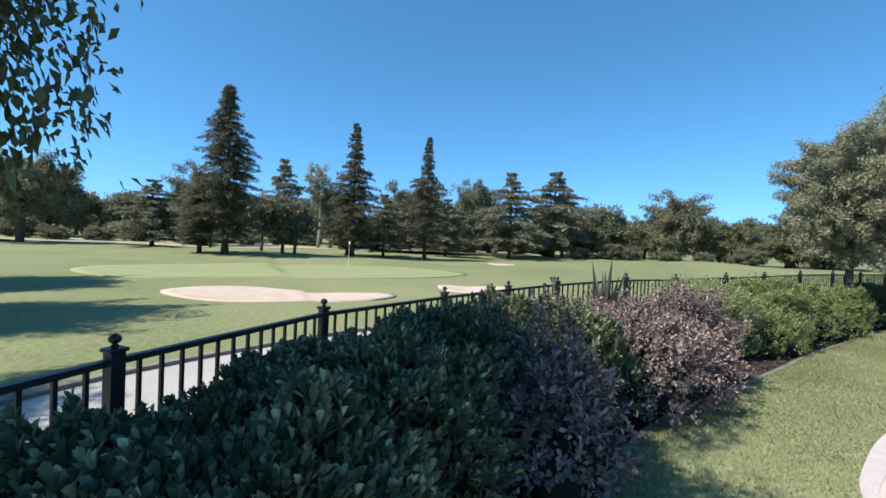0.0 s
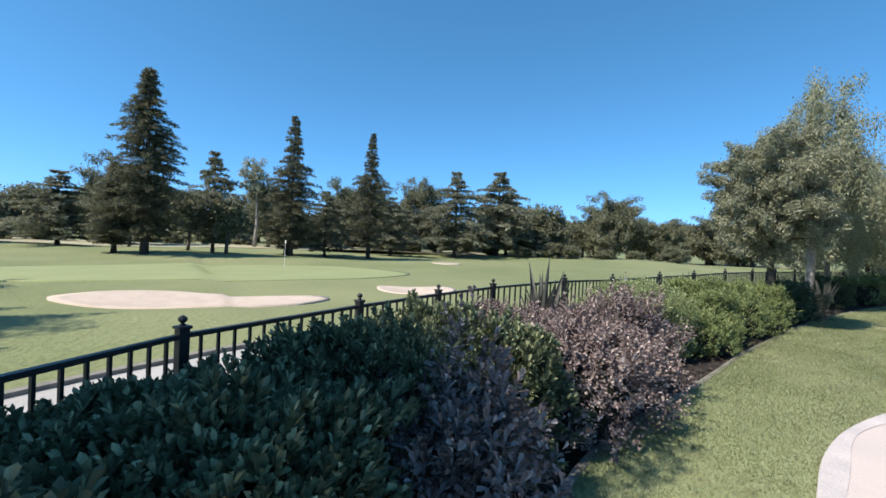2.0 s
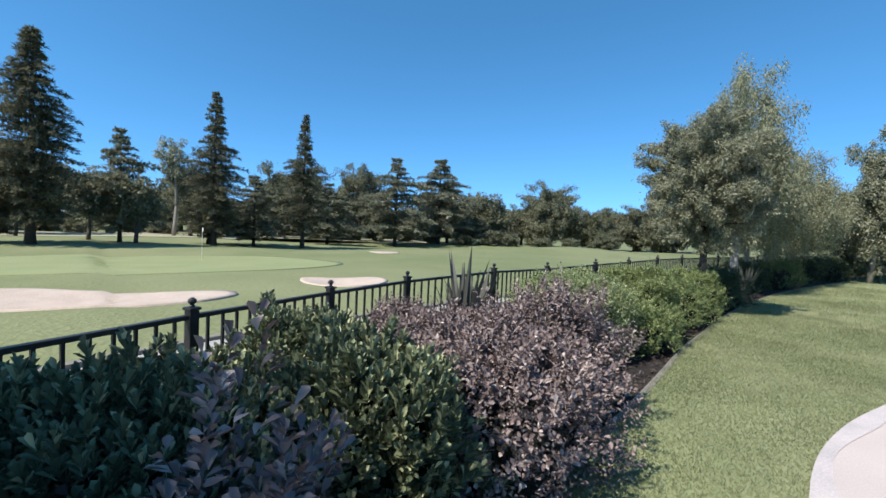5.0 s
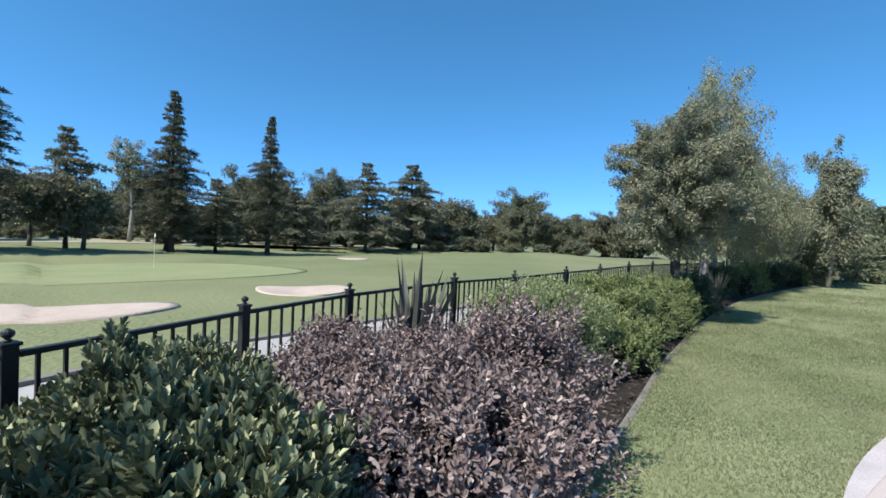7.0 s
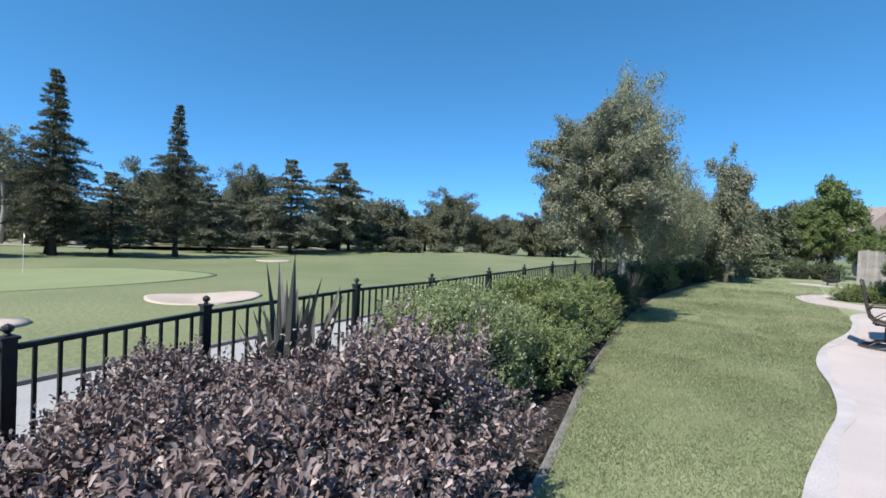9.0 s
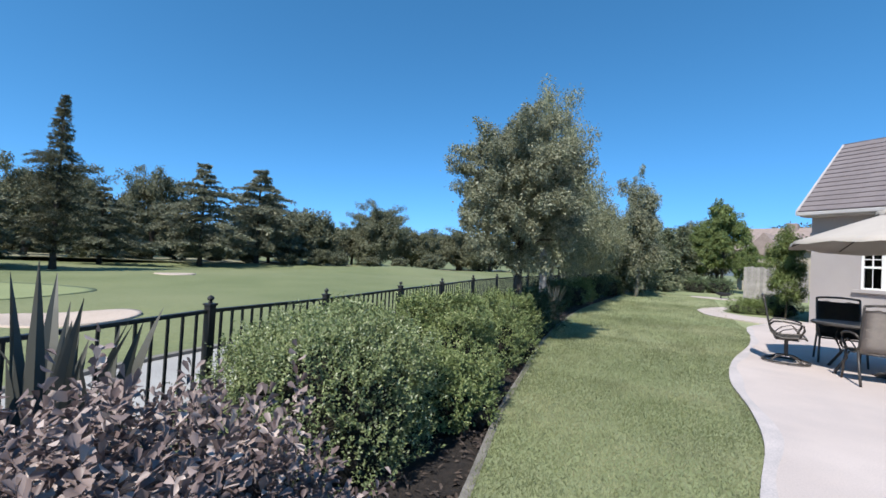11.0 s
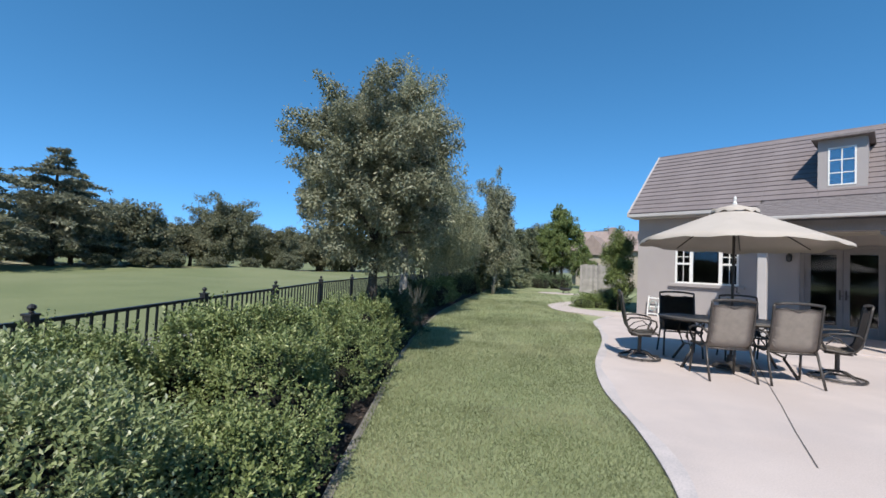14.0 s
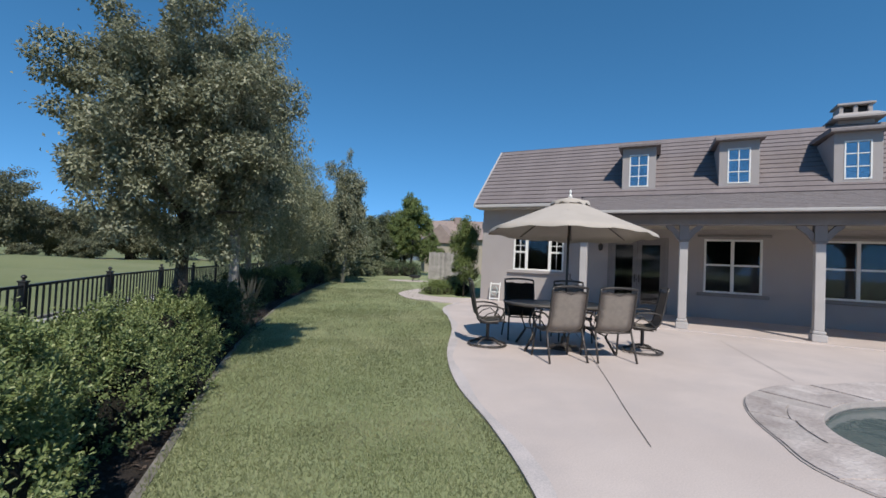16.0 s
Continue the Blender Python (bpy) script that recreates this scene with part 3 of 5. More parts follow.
# ---- fence ----
def build_fence():
    fence = empty("fence", pose(0, 0, 0), "black iron picket fence with ball-topped posts", "fence")
    post_bm = box(bmesh.new(), -0.031, 0.031, -0.031, 0.031, -1.25, 0.035, 0.004)
    box(post_bm, -0.04, 0.04, -0.04, 0.04, 0.03, 0.048, 0.005)
    lathe(post_bm, [(0.012, 0.048), (0.018, 0.056), (0.01, 0.064), (0.022, 0.074), (0.027, 0.086), (0.023, 0.098), (0.011, 0.108), (0.002, 0.112)], 10)
    first = part("post", post_bm, M_IRON, fence)
    pick = part("picket", box(bmesh.new(), -0.0085, 0.0085, -0.0085, 0.0085, -1.02, -0.015), M_IRON, fence)
    far = bmesh.new()
    placed = made = 0
    for i, ((x0, y0), (x1, y1)) in enumerate(zip(FENCE, FENCE[1:])):
        a, b = Vector((x0, y0, RAIL_Z[i])), Vector((x1, y1, RAIL_Z[i + 1]))
        d = b - a
        yaw = math.degrees(math.atan2(d.y, d.x))
        ob = first if i == 0 else first.copy()
        if i:
            scene.collection.objects.link(ob)
        ob.matrix_basis = pose(*a, 0, 0, yaw)
        length = math.hypot(d.x, d.y)
        for drop, half, h in ((0.0, 0.02, 0.028), (1.0, 0.016, 0.026)):
            bm = bmesh.new()
            s = Vector((-d.y, d.x, 0)).normalized() * half
            e = d.normalized() * 0.038
            ends = [[bm.verts.new(p + s * q + Vector((0, 0, z - drop))) for q, z in ((-1, -h), (1, -h), (1, 0), (-1, 0))] for p in (a + e, b - e)]
            for k in range(4):
                bm.faces.new((ends[0][k], ends[0][(k + 1) % 4], ends[1][(k + 1) % 4], ends[1][k]))
            part("rail", bm, M_IRON, fence)
        count = max(3, round(length / 0.112))
        for k in range(1, count):
            p = a + d * (k / count)
            if 1 <= i <= 15:
                ob = pick if not made else pick.copy()
                if made:
                    scene.collection.objects.link(ob)
                made += 1
                ob.matrix_basis = pose(*p, 0, 0, yaw)
            else:
                box(far, p.x - 0.009, p.x + 0.009, p.y - 0.009, p.y + 0.009, p.z - 1.02, p.z - 0.015)
    tagged(part("far_pickets", far, M_IRON, fence), kind="stuff")


build_fence()


# ---- plants ----
def lumpy(rng, d, amount=0.12, n=7, freq=3.0):
    """Smooth uneven swelling for directions d."""
    out = np.zeros(len(d))
    for _ in range(n):
        k = rng.normal(size=3) * freq
        out += np.sin(d @ k + rng.uniform(0, 6.28))
    return 1 + amount * out / math.sqrt(n / 2)


def dome(rng, n, rx, ry, rz, p=2.3, amount=0.09):
    """Points on a squarish lumpy dome and their outward directions."""
    d = rnd_dirs(rng, n)
    d[:, 2] = np.where(d[:, 2] < -0.35, -d[:, 2], d[:, 2])
    r = 1 / ((np.abs(d[:, 0]) / rx) ** p + (np.abs(d[:, 1]) / ry) ** p + (np.abs(d[:, 2]) / rz) ** p) ** (1 / p)
    return d, r


def bush(name, x, y, rx, ry, h, turn, mat, label, leaf=0.03, wide=0.016, count=9000, seed=1, whorl=0, up=0.5, rounded=False, amount=0.09, shoots=0.0):
    """A garden bush: near-black core painted as the shade inside, stems and a thick coat of separate leaves."""
    rng = np.random.default_rng(seed)
    base = -0.05
    mid = h * 0.45
    ob = empty(name, pose(x, y, base, 0, 0, turn), label, "bush")
    rz = h - mid
    seed2 = rng.integers(1 << 30)

    def skin(n, lo, hi):
        d, r = dome(rng, n, rx, ry, rz)
        r = r * lumpy(np.random.default_rng(seed2), d, amount) * lumpy(np.random.default_rng(seed2 + 1), d, amount * 1.05, 9, 8.0) * lumpy(np.random.default_rng(seed2 + 2), d, 0.035, 11, 19.0)
        depth = 1 - (1 - rng.uniform(0, 1, n) ** 0.5) * (hi - lo) - (1 - hi)
        q = d * (r * depth)[:, None]
        q[:, 2] = np.where(q[:, 2] < 0, q[:, 2] * (mid - 0.06) / max(rz * 0.5, 0.1), q[:, 2])
        q[:, 2] = np.clip(q[:, 2] + mid, 0.08, None)
        return q, d

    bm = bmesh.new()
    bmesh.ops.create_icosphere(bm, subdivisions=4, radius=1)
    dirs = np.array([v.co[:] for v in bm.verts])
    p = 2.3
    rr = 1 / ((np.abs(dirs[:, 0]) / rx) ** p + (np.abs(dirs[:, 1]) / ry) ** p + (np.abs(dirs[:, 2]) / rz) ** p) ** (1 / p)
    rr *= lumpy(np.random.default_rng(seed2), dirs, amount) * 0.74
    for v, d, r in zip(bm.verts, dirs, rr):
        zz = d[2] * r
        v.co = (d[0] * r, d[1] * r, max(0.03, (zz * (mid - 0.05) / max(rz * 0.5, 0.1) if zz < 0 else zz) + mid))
    part("shade_core", bm, M_INNER_SHADE, ob)
    if whorl:
        n = count // whorl
        c, d = skin(n, 0.80, 1.04)
        axis = unit(d * 0.8 + np.array([0, 0, up]) + rng.normal(size=(n, 3)) * 0.25)
        ref = unit(np.cross(axis, rng.normal(size=(n, 3))))
        ref2 = np.cross(axis, ref)
        c, axis, ref, ref2 = (np.repeat(a, whorl, 0) for a in (c, axis, ref, ref2))
        ang = np.tile(np.arange(whorl) * 2.4, n) + rng.uniform(0, 0.6, n * whorl)
        ring = np.cos(ang)[:, None] * ref + np.sin(ang)[:, None] * ref2
        spread = np.tile(np.linspace(0.95, 0.18, whorl), n)[:, None]
        way = axis + ring * spread
        c = c + axis * np.tile(np.linspace(0, leaf * 0.8, whorl), n)[:, None]
        leaves("leaves", c, way, axis, leaf * rng.uniform(0.7, 1.15, len(c)), wide * rng.uniform(0.8, 1.15, len(c)), mat, ob, rounded)
    else:
        per = 14
        n = int(count * 0.8) // per
        c, d = skin(n, 0.80, 1.0)
        axis = unit(d * 0.55 + np.array([0, 0, up + 0.25]) + rng.normal(size=(n, 3)) * 0.35)
        c, d, axis = (np.repeat(a, per, 0) for a in (c, d, axis))
        step = np.tile(np.linspace(-0.5, 1, per), n)[:, None]
        ring = unit(np.cross(axis, rng.normal(size=axis.shape)))
        q = c + axis * step * leaf * 2.6 + ring * leaf * 0.15
        way = axis * (0.35 + 0.45 * np.clip(step, 0, 1)) + ring * (1.05 - 0.55 * step)
        q2, d2 = skin(count - len(q), 0.72, 0.97)
        q2[:, 2] = np.maximum(q2[:, 2], 0.06)
        way = unit(np.concatenate([way, d2 * 0.7 + np.array([0, 0, up]) + rng.normal(size=q2.shape) * 0.7]))
        facing = np.concatenate([axis + ring * 0.2, d2])
        q = np.concatenate([q, q2])
        q[:, 2] = np.maximum(q[:, 2], 0.04)
        leaves("leaves", q, way, facing + rng.normal(size=(count, 3)) * 0.3 + np.array([0, -0.15, 0.4]), leaf * rng.uniform(0.6, 1.2, count), wide * rng.uniform(0.7, 1.2, count), mat, ob, rounded)
    if shoots:
        n = int(shoots)
        q, d = skin(n, 0.95, 1.0)
        per = 9
        way = unit(d * 0.6 + np.array([0, 0, 0.9]) + rng.normal(size=(n, 3)) * 0.35)
        q2 = (q[:, None] + way[:, None] * (np.arange(per) / per * 0.16)[None, :, None]).reshape(-1, 3)
        w2 = np.repeat(way, per, 0) * 0.6 + rnd_dirs(rng, n * per)
        leaves("shoot", q2, w2, rnd_dirs(rng, n * per), leaf * 0.8, wide * 0.8, mat, ob, rounded)
    return ob


PITTO = "broad-leaved evergreen bush with dark leathery leaf whorls by the fence"
for i, (x, y, rx, ry, h, turn, leaf) in enumerate([
        (0.62, -0.45, 0.75, 0.6, 0.66, 137, 0.064), (-0.28, -0.08, 0.55, 0.36, 0.64, 137, 0.064), (0.12, 0.42, 0.72, 0.52, 0.70, 135, 0.072), (-1.0, 0.62, 0.55, 0.36, 0.66, 137, 0.06),
        (-0.56, 1.05, 0.62, 0.55, 0.80, 132, 0.066), (-1.45, 1.75, 0.62, 0.5, 0.78, 128, 0.056), (-1.02, 1.98, 0.36, 0.4, 0.82, 120, 0.05), (-2.05, 2.85, 0.62, 0.5, 0.76, 118, 0.058), (-1.2, 2.78, 0.52, 0.48, 0.84, 120, 0.062), (-1.8, 2.25, 0.5, 0.4, 0.74, 122, 0.058)]):
    tagged(bush("broadleaf_bush", x, y, rx, ry, h, turn, L_PITTO, PITTO, leaf, leaf * 0.37, 15300 if rx > 0.5 else 10800, 10 + i, 9, 0.9, True, 0.10), group="broad-leaved bushes")
for i, (x, y, rx, ry, h, turn) in enumerate([(-0.44, 1.97, 0.36, 0.3, 0.88, 125), (-1.18, 3.62, 0.55, 0.5, 0.80, 115), (-2.05, 3.75, 0.5, 0.45, 0.68, 110), (-1.5, 4.5, 0.56, 0.52, 0.80, 105), (-2.25, 4.48, 0.36, 0.36, 0.6, 100), (-2.85, 4.05, 0.46, 0.4, 0.58, 105)]):
    tagged(bush("purple_bush", x, y, rx, ry, h, turn, L_PURPLE, "purple-leaved fringe flower bush with dusky foliage", 0.036 if i else 0.05, 0.019 if i else 0.024, 15000 if i else 8000, 30 + i, 0, 0.35, True, 0.15 if i else 0.24, 260 if i else 0), group="purple bushes")
bush("round_bush", -2.42, 6.3, 0.76, 0.74, 0.95, 0, L_LIGHT, "rounded clipped bush with small silvery green tips", 0.026, 0.013, 52000, 50, 0, 0.8, False, 0.05, 200)
for i, (x, y, rx, ry, h, turn, mat, lab, cnt) in enumerate([
        (-2.48, 8.15, 0.72, 0.64, 0.9, 80, L_GREEN, "leafy green shrub with upright shoots", 30000),
        (-2.55, 9.5, 0.64, 0.58, 0.84, 80, L_GREEN, "leafy green shrub beside the mulch", 23000),
        (-2.62, 10.9, 0.5, 0.54, 0.80, 85, L_GREEN, "clipped bright green shrub under the tree", 14000),
        (-2.02, 7.28, 0.36, 0.42, 0.52, 80, L_GREEN, "low leafy green shrub spilling towards the lawn", 12000),
        (-3.15, 7.5, 0.45, 0.55, 0.80, 85, L_GREEN, "leafy green shrub pressed against the fence", 16000),
        (-2.9, 13.1, 0.56, 0.75, 0.76, 85, L_DARKG, "dark clipped hedge shrub in the tree's shade", 10000),
        (-3.4, 17.6, 0.6, 0.9, 0.75, 88, L_DARKG, "dark green hedge shrub along the fence", 8000),
        (-3.2, 19.9, 0.62, 0.85, 0.85, 90, L_GREEN, "clipped green hedge shrub along the fence", 8000),
        (-3.25, 22.0, 0.65, 1.0, 0.85, 92, L_GREEN, "clipped green hedge shrub near the lawn's end", 8000),
        (-3.1, 24.6, 0.7, 1.0, 0.9, 92, L_DARKG, "dark green hedge shrub near the lawn's end", 7000),
        (-2.9, 27.6, 0.8, 1.2, 0.95, 92, L_DARKG, "dark green hedge shrub near the lawn's end", 7000)]):
    tagged(bush("shrub", x, y, rx, ry, h, turn - 90, mat, lab, 0.028 if y < 12 else 0.05, 0.0145 if y < 12 else 0.026, int(cnt * 1.35) if y < 12 else cnt, 60 + i, 0, 0.5, True, 0.10, 120 if y < 12 else 0), group="shrubs in the bed")
for i, (x, y) in enumerate([(-1.72, 7.35), (-2.1, 10.3), (-2.35, 12.1)]):
    bush("seedling", x, y, 0.17, 0.17, 0.26, 30 * i, L_LIME if i == 0 else L_GREEN, "small low seedling at the edge of the mulch", 0.035, 0.018, 350, 90 + i, 0, 0.6, True)


def flax(x, y, blades, reach, seed, label):
    """A clump of sword leaves, each a bent tapering blade with a keel."""
    rng = np.random.default_rng(seed)
    ob = empty("flax_clump", pose(x, y, -0.12), label, "plant", "flax clumps")
    for _ in range(blades):
        bm = bmesh.new()
        az, lean, length = rng.uniform(0, 6.28), rng.uniform(0.03, 0.34), reach * rng.uniform(0.5, 1.0)
        out, side = Vector((math.cos(az), math.sin(az), 0)), Vector((-math.sin(az), math.cos(az), 0))
        prev, w0 = None, rng.uniform(0.045, 0.068)
        for k in range(8):
            t = k / 7
            c = out * (0.05 + lean * length * t ** 1.7) + Vector((0, 0, length * (t - 0.12 * lean * t * t)))
            w = w0 * (1 - t ** 3) * (0.75 + 0.5 * t * (1 - t)) + 0.001
            row = [bm.verts.new(c - side * w), bm.verts.new(c + out * w * 0.5), bm.verts.new(c + side * w)]
            if prev:
                for j in (0, 1):
                    bm.faces.new((prev[j], prev[j + 1], row[j + 1], row[j]))
            prev = row
        part("blade", bm, L_FLAX, ob)
    return ob


flax(-2.8, 4.88, 26, 1.42, 5, "tall striped flax clump with stiff sword leaves")
flax(-2.95, 5.15, 11, 1.15, 9, "tall striped flax clump with stiff sword leaves")
flax(-2.85, 15.4, 26, 1.1, 6, "grey flax clump with arching sword leaves")
flax(-3.0, 16.2, 20, 0.95, 7, "grey flax clump with arching sword leaves")


def limbs(rng, parent, height, trunk_r, spread, crown_z, count, material, lean=0.0, multi=1):
    """A tapered trunk and its main limbs; gives the limb ends."""
    ends = []
    for m in range(multi):
        a0 = rng.uniform(0, 6.28)
        off = Vector((math.cos(a0), math.sin(a0), 0)) * (0.1 * spread if multi > 1 else 0)
        pts = [off * (0.3 + t * 1.5) + Vector((lean * t * t * height + 0.018 * height * math.sin(3 * t + m), 0.015 * height * math.sin(4 * t), t * height * 0.8)) for t in np.linspace(0, 1, 7)]
        part("trunk", tube(bmesh.new(), pts, trunk_r * 1.15, 9, trunk_r * 0.25), material, parent, smooth=True)
        for k in range(count):
            t = rng.uniform(crown_z, 0.95)
            i = min(int(t * 6), 5)
            s = pts[i].lerp(pts[i + 1], t * 6 - i)
            az = k * 2.4 + rng.uniform(-0.4, 0.4)
            r = spread * rng.uniform(0.5, 0.8) * (1.1 - 0.6 * t)
            e = s + Vector((math.cos(az) * r, math.sin(az) * r, r * rng.uniform(0.25, 0.8)))
            e.z = min(e.z, height - 0.3 * spread)
            midp = s.lerp(e, 0.5) + Vector((0, 0, r * 0.12))
            part("limb", tube(bmesh.new(), [s, midp, e], trunk_r * 0.42, 6, trunk_r * 0.08), material, parent, smooth=True)
            ends.append(np.array(e))
    return ends


def broad_tree(name, label, height, spread, crown_low, leaf, wide, count, mat, bark, seed, clumps=40, trunk_r=0.12, weep=0.0, squash=0.8, multi=1, clump_r=0.33, top_peak=0.3, limb_count=9, rough=0.08, soft_edge=0.3, wisps=0):
    """A tree with trunk, limbs and a crown of leaf clumps with gaps between."""
    rng = np.random.default_rng(seed)
    ob = empty(name, Matrix(), label, "tree")
    ends = limbs(rng, ob, height, trunk_r, spread, crown_low / height * 1.1 + 0.05, limb_count, bark, multi=multi)
    zc = (height + crown_low) / 2
    hz = (height - crown_low) / 2
    k = np.arange(clumps) + 0.5
    zz, az = 1 - 2 * k / clumps, k * 2.39996 + rng.uniform(0, 6.28)
    d = unit(np.stack([np.cos(az) * np.sqrt(1 - zz * zz), np.sin(az) * np.sqrt(1 - zz * zz), zz], 1) + rng.normal(size=(clumps, 3)) * 0.16)
    r = np.where(np.arange(clumps) % 3 == 0, rng.uniform(0.25, 0.65, clumps), rng.uniform(0.72, 1.02, clumps)) * lumpy(rng, d, rough)
    c = d * r[:, None] * np.array([spread * 0.8, spread * 0.8, hz * 0.85])
    c[:, :2] *= (1 - top_peak * np.clip(c[:, 2:] / hz, -0.4, 1))
    c[:, 2] += zc
    c = np.concatenate([c, np.array(ends) + np.array([0, 0, 0.05])])
    size = spread * clump_r * rng.uniform(0.55, 1.25, len(c))
    if wisps:
        az, zt = rng.uniform(0, 6.28, wisps), rng.uniform(-0.5, 0.95, wisps)
        out = np.stack([np.cos(az), np.sin(az), rng.uniform(0.0, 0.5, wisps)], 1)
        for s in (0.0, 0.5, 1.0):
            rim = spread * np.sqrt(np.clip(1.05 - zt * zt, 0.1, 1))[:, None] * np.array([0.84, 0.84, 0])
            c = np.concatenate([c, np.array([0, 0, zc]) + out * rim + np.array([0, 0, hz]) * zt[:, None] + out * (s - 0.2) * spread * 0.26])
            size = np.concatenate([size, spread * (0.13 - 0.065 * s) * rng.uniform(0.7, 1.3, wisps)])
    m = len(c)
    which = rng.choice(m, count, p=size ** 2 / (size ** 2).sum())
    dd = rnd_dirs(rng, count)
    rad = rng.uniform(0, 1, count) ** soft_edge
    q = c[which] + dd * (size[which] * rad)[:, None] * np.array([1, 1, squash])
    stray = rng.uniform(0, 1, count) < 0.035
    q[stray] += rnd_dirs(rng, int(stray.sum())) * spread * 0.14
    if weep:
        q[:, 2] -= weep * rng.uniform(0, 1, count) ** 2 * hz
    q[:, 2] = np.maximum(q[:, 2], crown_low * 0.75)
    way = dd * 0.6 + rng.normal(size=(count, 3)) * 0.6 + np.array([0, 0, -0.25 - weep * 2])
    leaves("crown", q, way, dd + np.array([0, 0, 0.8]), leaf * rng.uniform(0.6, 1.3, count), wide * rng.uniform(0.6, 1.3, count), mat, ob)
    return ob


def conifer(name, label, height, radius, mat, seed, levels=34, per=9, low=0.1, droop=0.25, spray=0.5, flat=False, spire=1.0, trunk_r=0.35, profile=None):
    """A conifer: trunk and whorls of boughs, each carrying many needle sprays."""
    rng = np.random.default_rng(seed)
    ob = empty(name, Matrix(), label, "tree")
    part("trunk", tube(bmesh.new(), [(0, 0, -0.2), (0.05, 0, height * 0.3), (0, 0.05, height * 0.7), (0, 0, height * 0.99)], trunk_r, 9, 0.03), M_BARK, ob, smooth=True)
    pos, way = [], []
    for k in range(levels):
        t = low + (1 - low) * (k + rng.uniform(-0.3, 0.3)) / levels
        t = min(max(t, low), 0.985)
        shape = float(np.interp(t, *profile)) if profile else (1 - t) ** spire
        for b in range(per):
            az = rng.uniform(0, 6.28)
            reach = radius * (shape * rng.uniform(0.3, 1.3) + 0.03) * (1 - 0.35 * max(0, (low + 0.12 - t) / 0.12))
            n = int(10 + reach * (34 if not flat else 22))
            s = rng.uniform(0.08, 1, n) ** 0.8
            lift = (0.35 * s - (droop + 0.35) * s * s) * reach if not flat else (0.16 * s - 0.2 * s ** 3) * reach
            wd = 0.11 * reach * (1.15 - s) + 0.05
            q = np.stack([math.cos(az) * s * reach, math.sin(az) * s * reach, t * height + lift], 1)
            lat = rng.normal(size=n) * wd
            q += np.stack([-math.sin(az) * lat, math.cos(az) * lat, rng.normal(size=n) * wd * (0.3 if not flat else 0.2)], 1)
            pos.append(q)
            o = np.array([math.cos(az), math.sin(az), -droop])
            way.append(o[None] + rng.normal(size=(n, 3)) * 0.55)
        if k % 2 == 0:
            az = rng.uniform(0, 6.28)
            rr = radius * shape * 0.7
            bough = tube(bmesh.new(), [(0, 0, t * height), (math.cos(az) * rr * 0.5, math.sin(az) * rr * 0.5, t * height + 0.07 * rr), (math.cos(az) * rr, math.sin(az) * rr, t * height - droop * rr * 0.3)], 0.05 * (1.2 - t), 5, 0.01)
            part("bough", bough, M_BARK, ob)
    pos, way = np.concatenate(pos), np.concatenate(way)
    n = len(pos)
    leaves("needles", pos, way, rng.normal(size=(n, 3)) * 0.5 + np.array([0, 0, 1.0]), spray * rng.uniform(0.6, 1.3, n), spray * (0.36 if flat else 0.26) * rng.uniform(0.6, 1.3, n), mat, ob, fold=0.3)
    return ob


def place(ob, x, y, turn=0.0, scale=(1, 1, 1), sink=0.05, z=None):
    ob.scale = scale
    ob.location, ob.rotation_euler = (x, y, (gz(x, y) if z is None else z) - sink), (0, 0, radians(turn))
    return ob


def again(ob, x, y, turn, k, kz=None, sink=0.05):
    c = copy_thing(ob, pose(0, 0, 0))
    return place(c, x, y, turn, (k, k, kz or k), sink)


# ---- trees of the garden ----
yard_tree = place(broad_tree("garden_tree", "small grey-green leafy tree standing in the hedge bed", 4.15, 1.2, 1.42, 0.047, 0.025, 125000, L_GREY, M_BARK, 12, 330, 0.09, 0.05, 0.9, 1, 0.125, 0.3, 14, 0.10, 0.42, 30), -2.62, 11.1, 0, z=-0.1)
weep = place(broad_tree("weeping_tree", "airy weeping tree with fine grey-green foliage", 6.6, 1.42, 1.7, 0.09, 0.03, 58000, L_WEEP, M_BARK_PALE, 8, 120, 0.06, 0.42, 1.5, 3, 0.17, 0.36, 12, 0.14, 0.45, 24), -3.3, 15.6, 0, z=-0.1)
for x, y, turn, k, kz in ((-3.5, 18.6, 70, 1.0, 0.76), (-3.5, 21.4, 140, 1.12, 0.82), (-3.4, 24.4, 200, 1.15, 0.84)):
    again(weep, x, y, turn, k, kz)
place(broad_tree("tall_poplar", "tall thin-crowned tree at the end of the hedge", 6.8, 1.3, 0.7, 0.12, 0.05, 32000, L_GREY, M_BARK_PALE, 15, 90, 0.09, 0.22, 1.3, 1, 0.2, 0.3, 12, 0.12, 0.42, 16), -1.35, 27.6, 0, z=0)
dark_fir = place(conifer("garden_conifer", "dark bushy conifer beside the lawn's end", 5.2, 1.9, L_FIR, 21, 22, 8, 0.06, 0.15, 0.3, trunk_r=0.1), -1.4, 31.5, 0, z=0)
for x, y, turn, k in ((-2.4, 28.6, 50, 0.8), (0.2, 38.5, 120, 0.9), (1.3, 43.0, 200, 1.0), (-0.8, 35.5, 300, 0.95)):
    again(dark_fir, x, y, turn, k)
lime = place(broad_tree("leafy_tree", "bright green leafy tree at the lawn's end", 8.4, 2.3, 1.4, 0.18, 0.1, 22000, L_LIME, M_BARK, 23, 120, 0.12, 0.05, 0.8, 1, 0.17, 0.6, 12, 0.1, 0.42), 4.3, 46.0, 0, z=0)
again(lime, 2.6, 44.5, 100, 0.72)
again(lime, 5.6, 42.0, 210, 0.5)
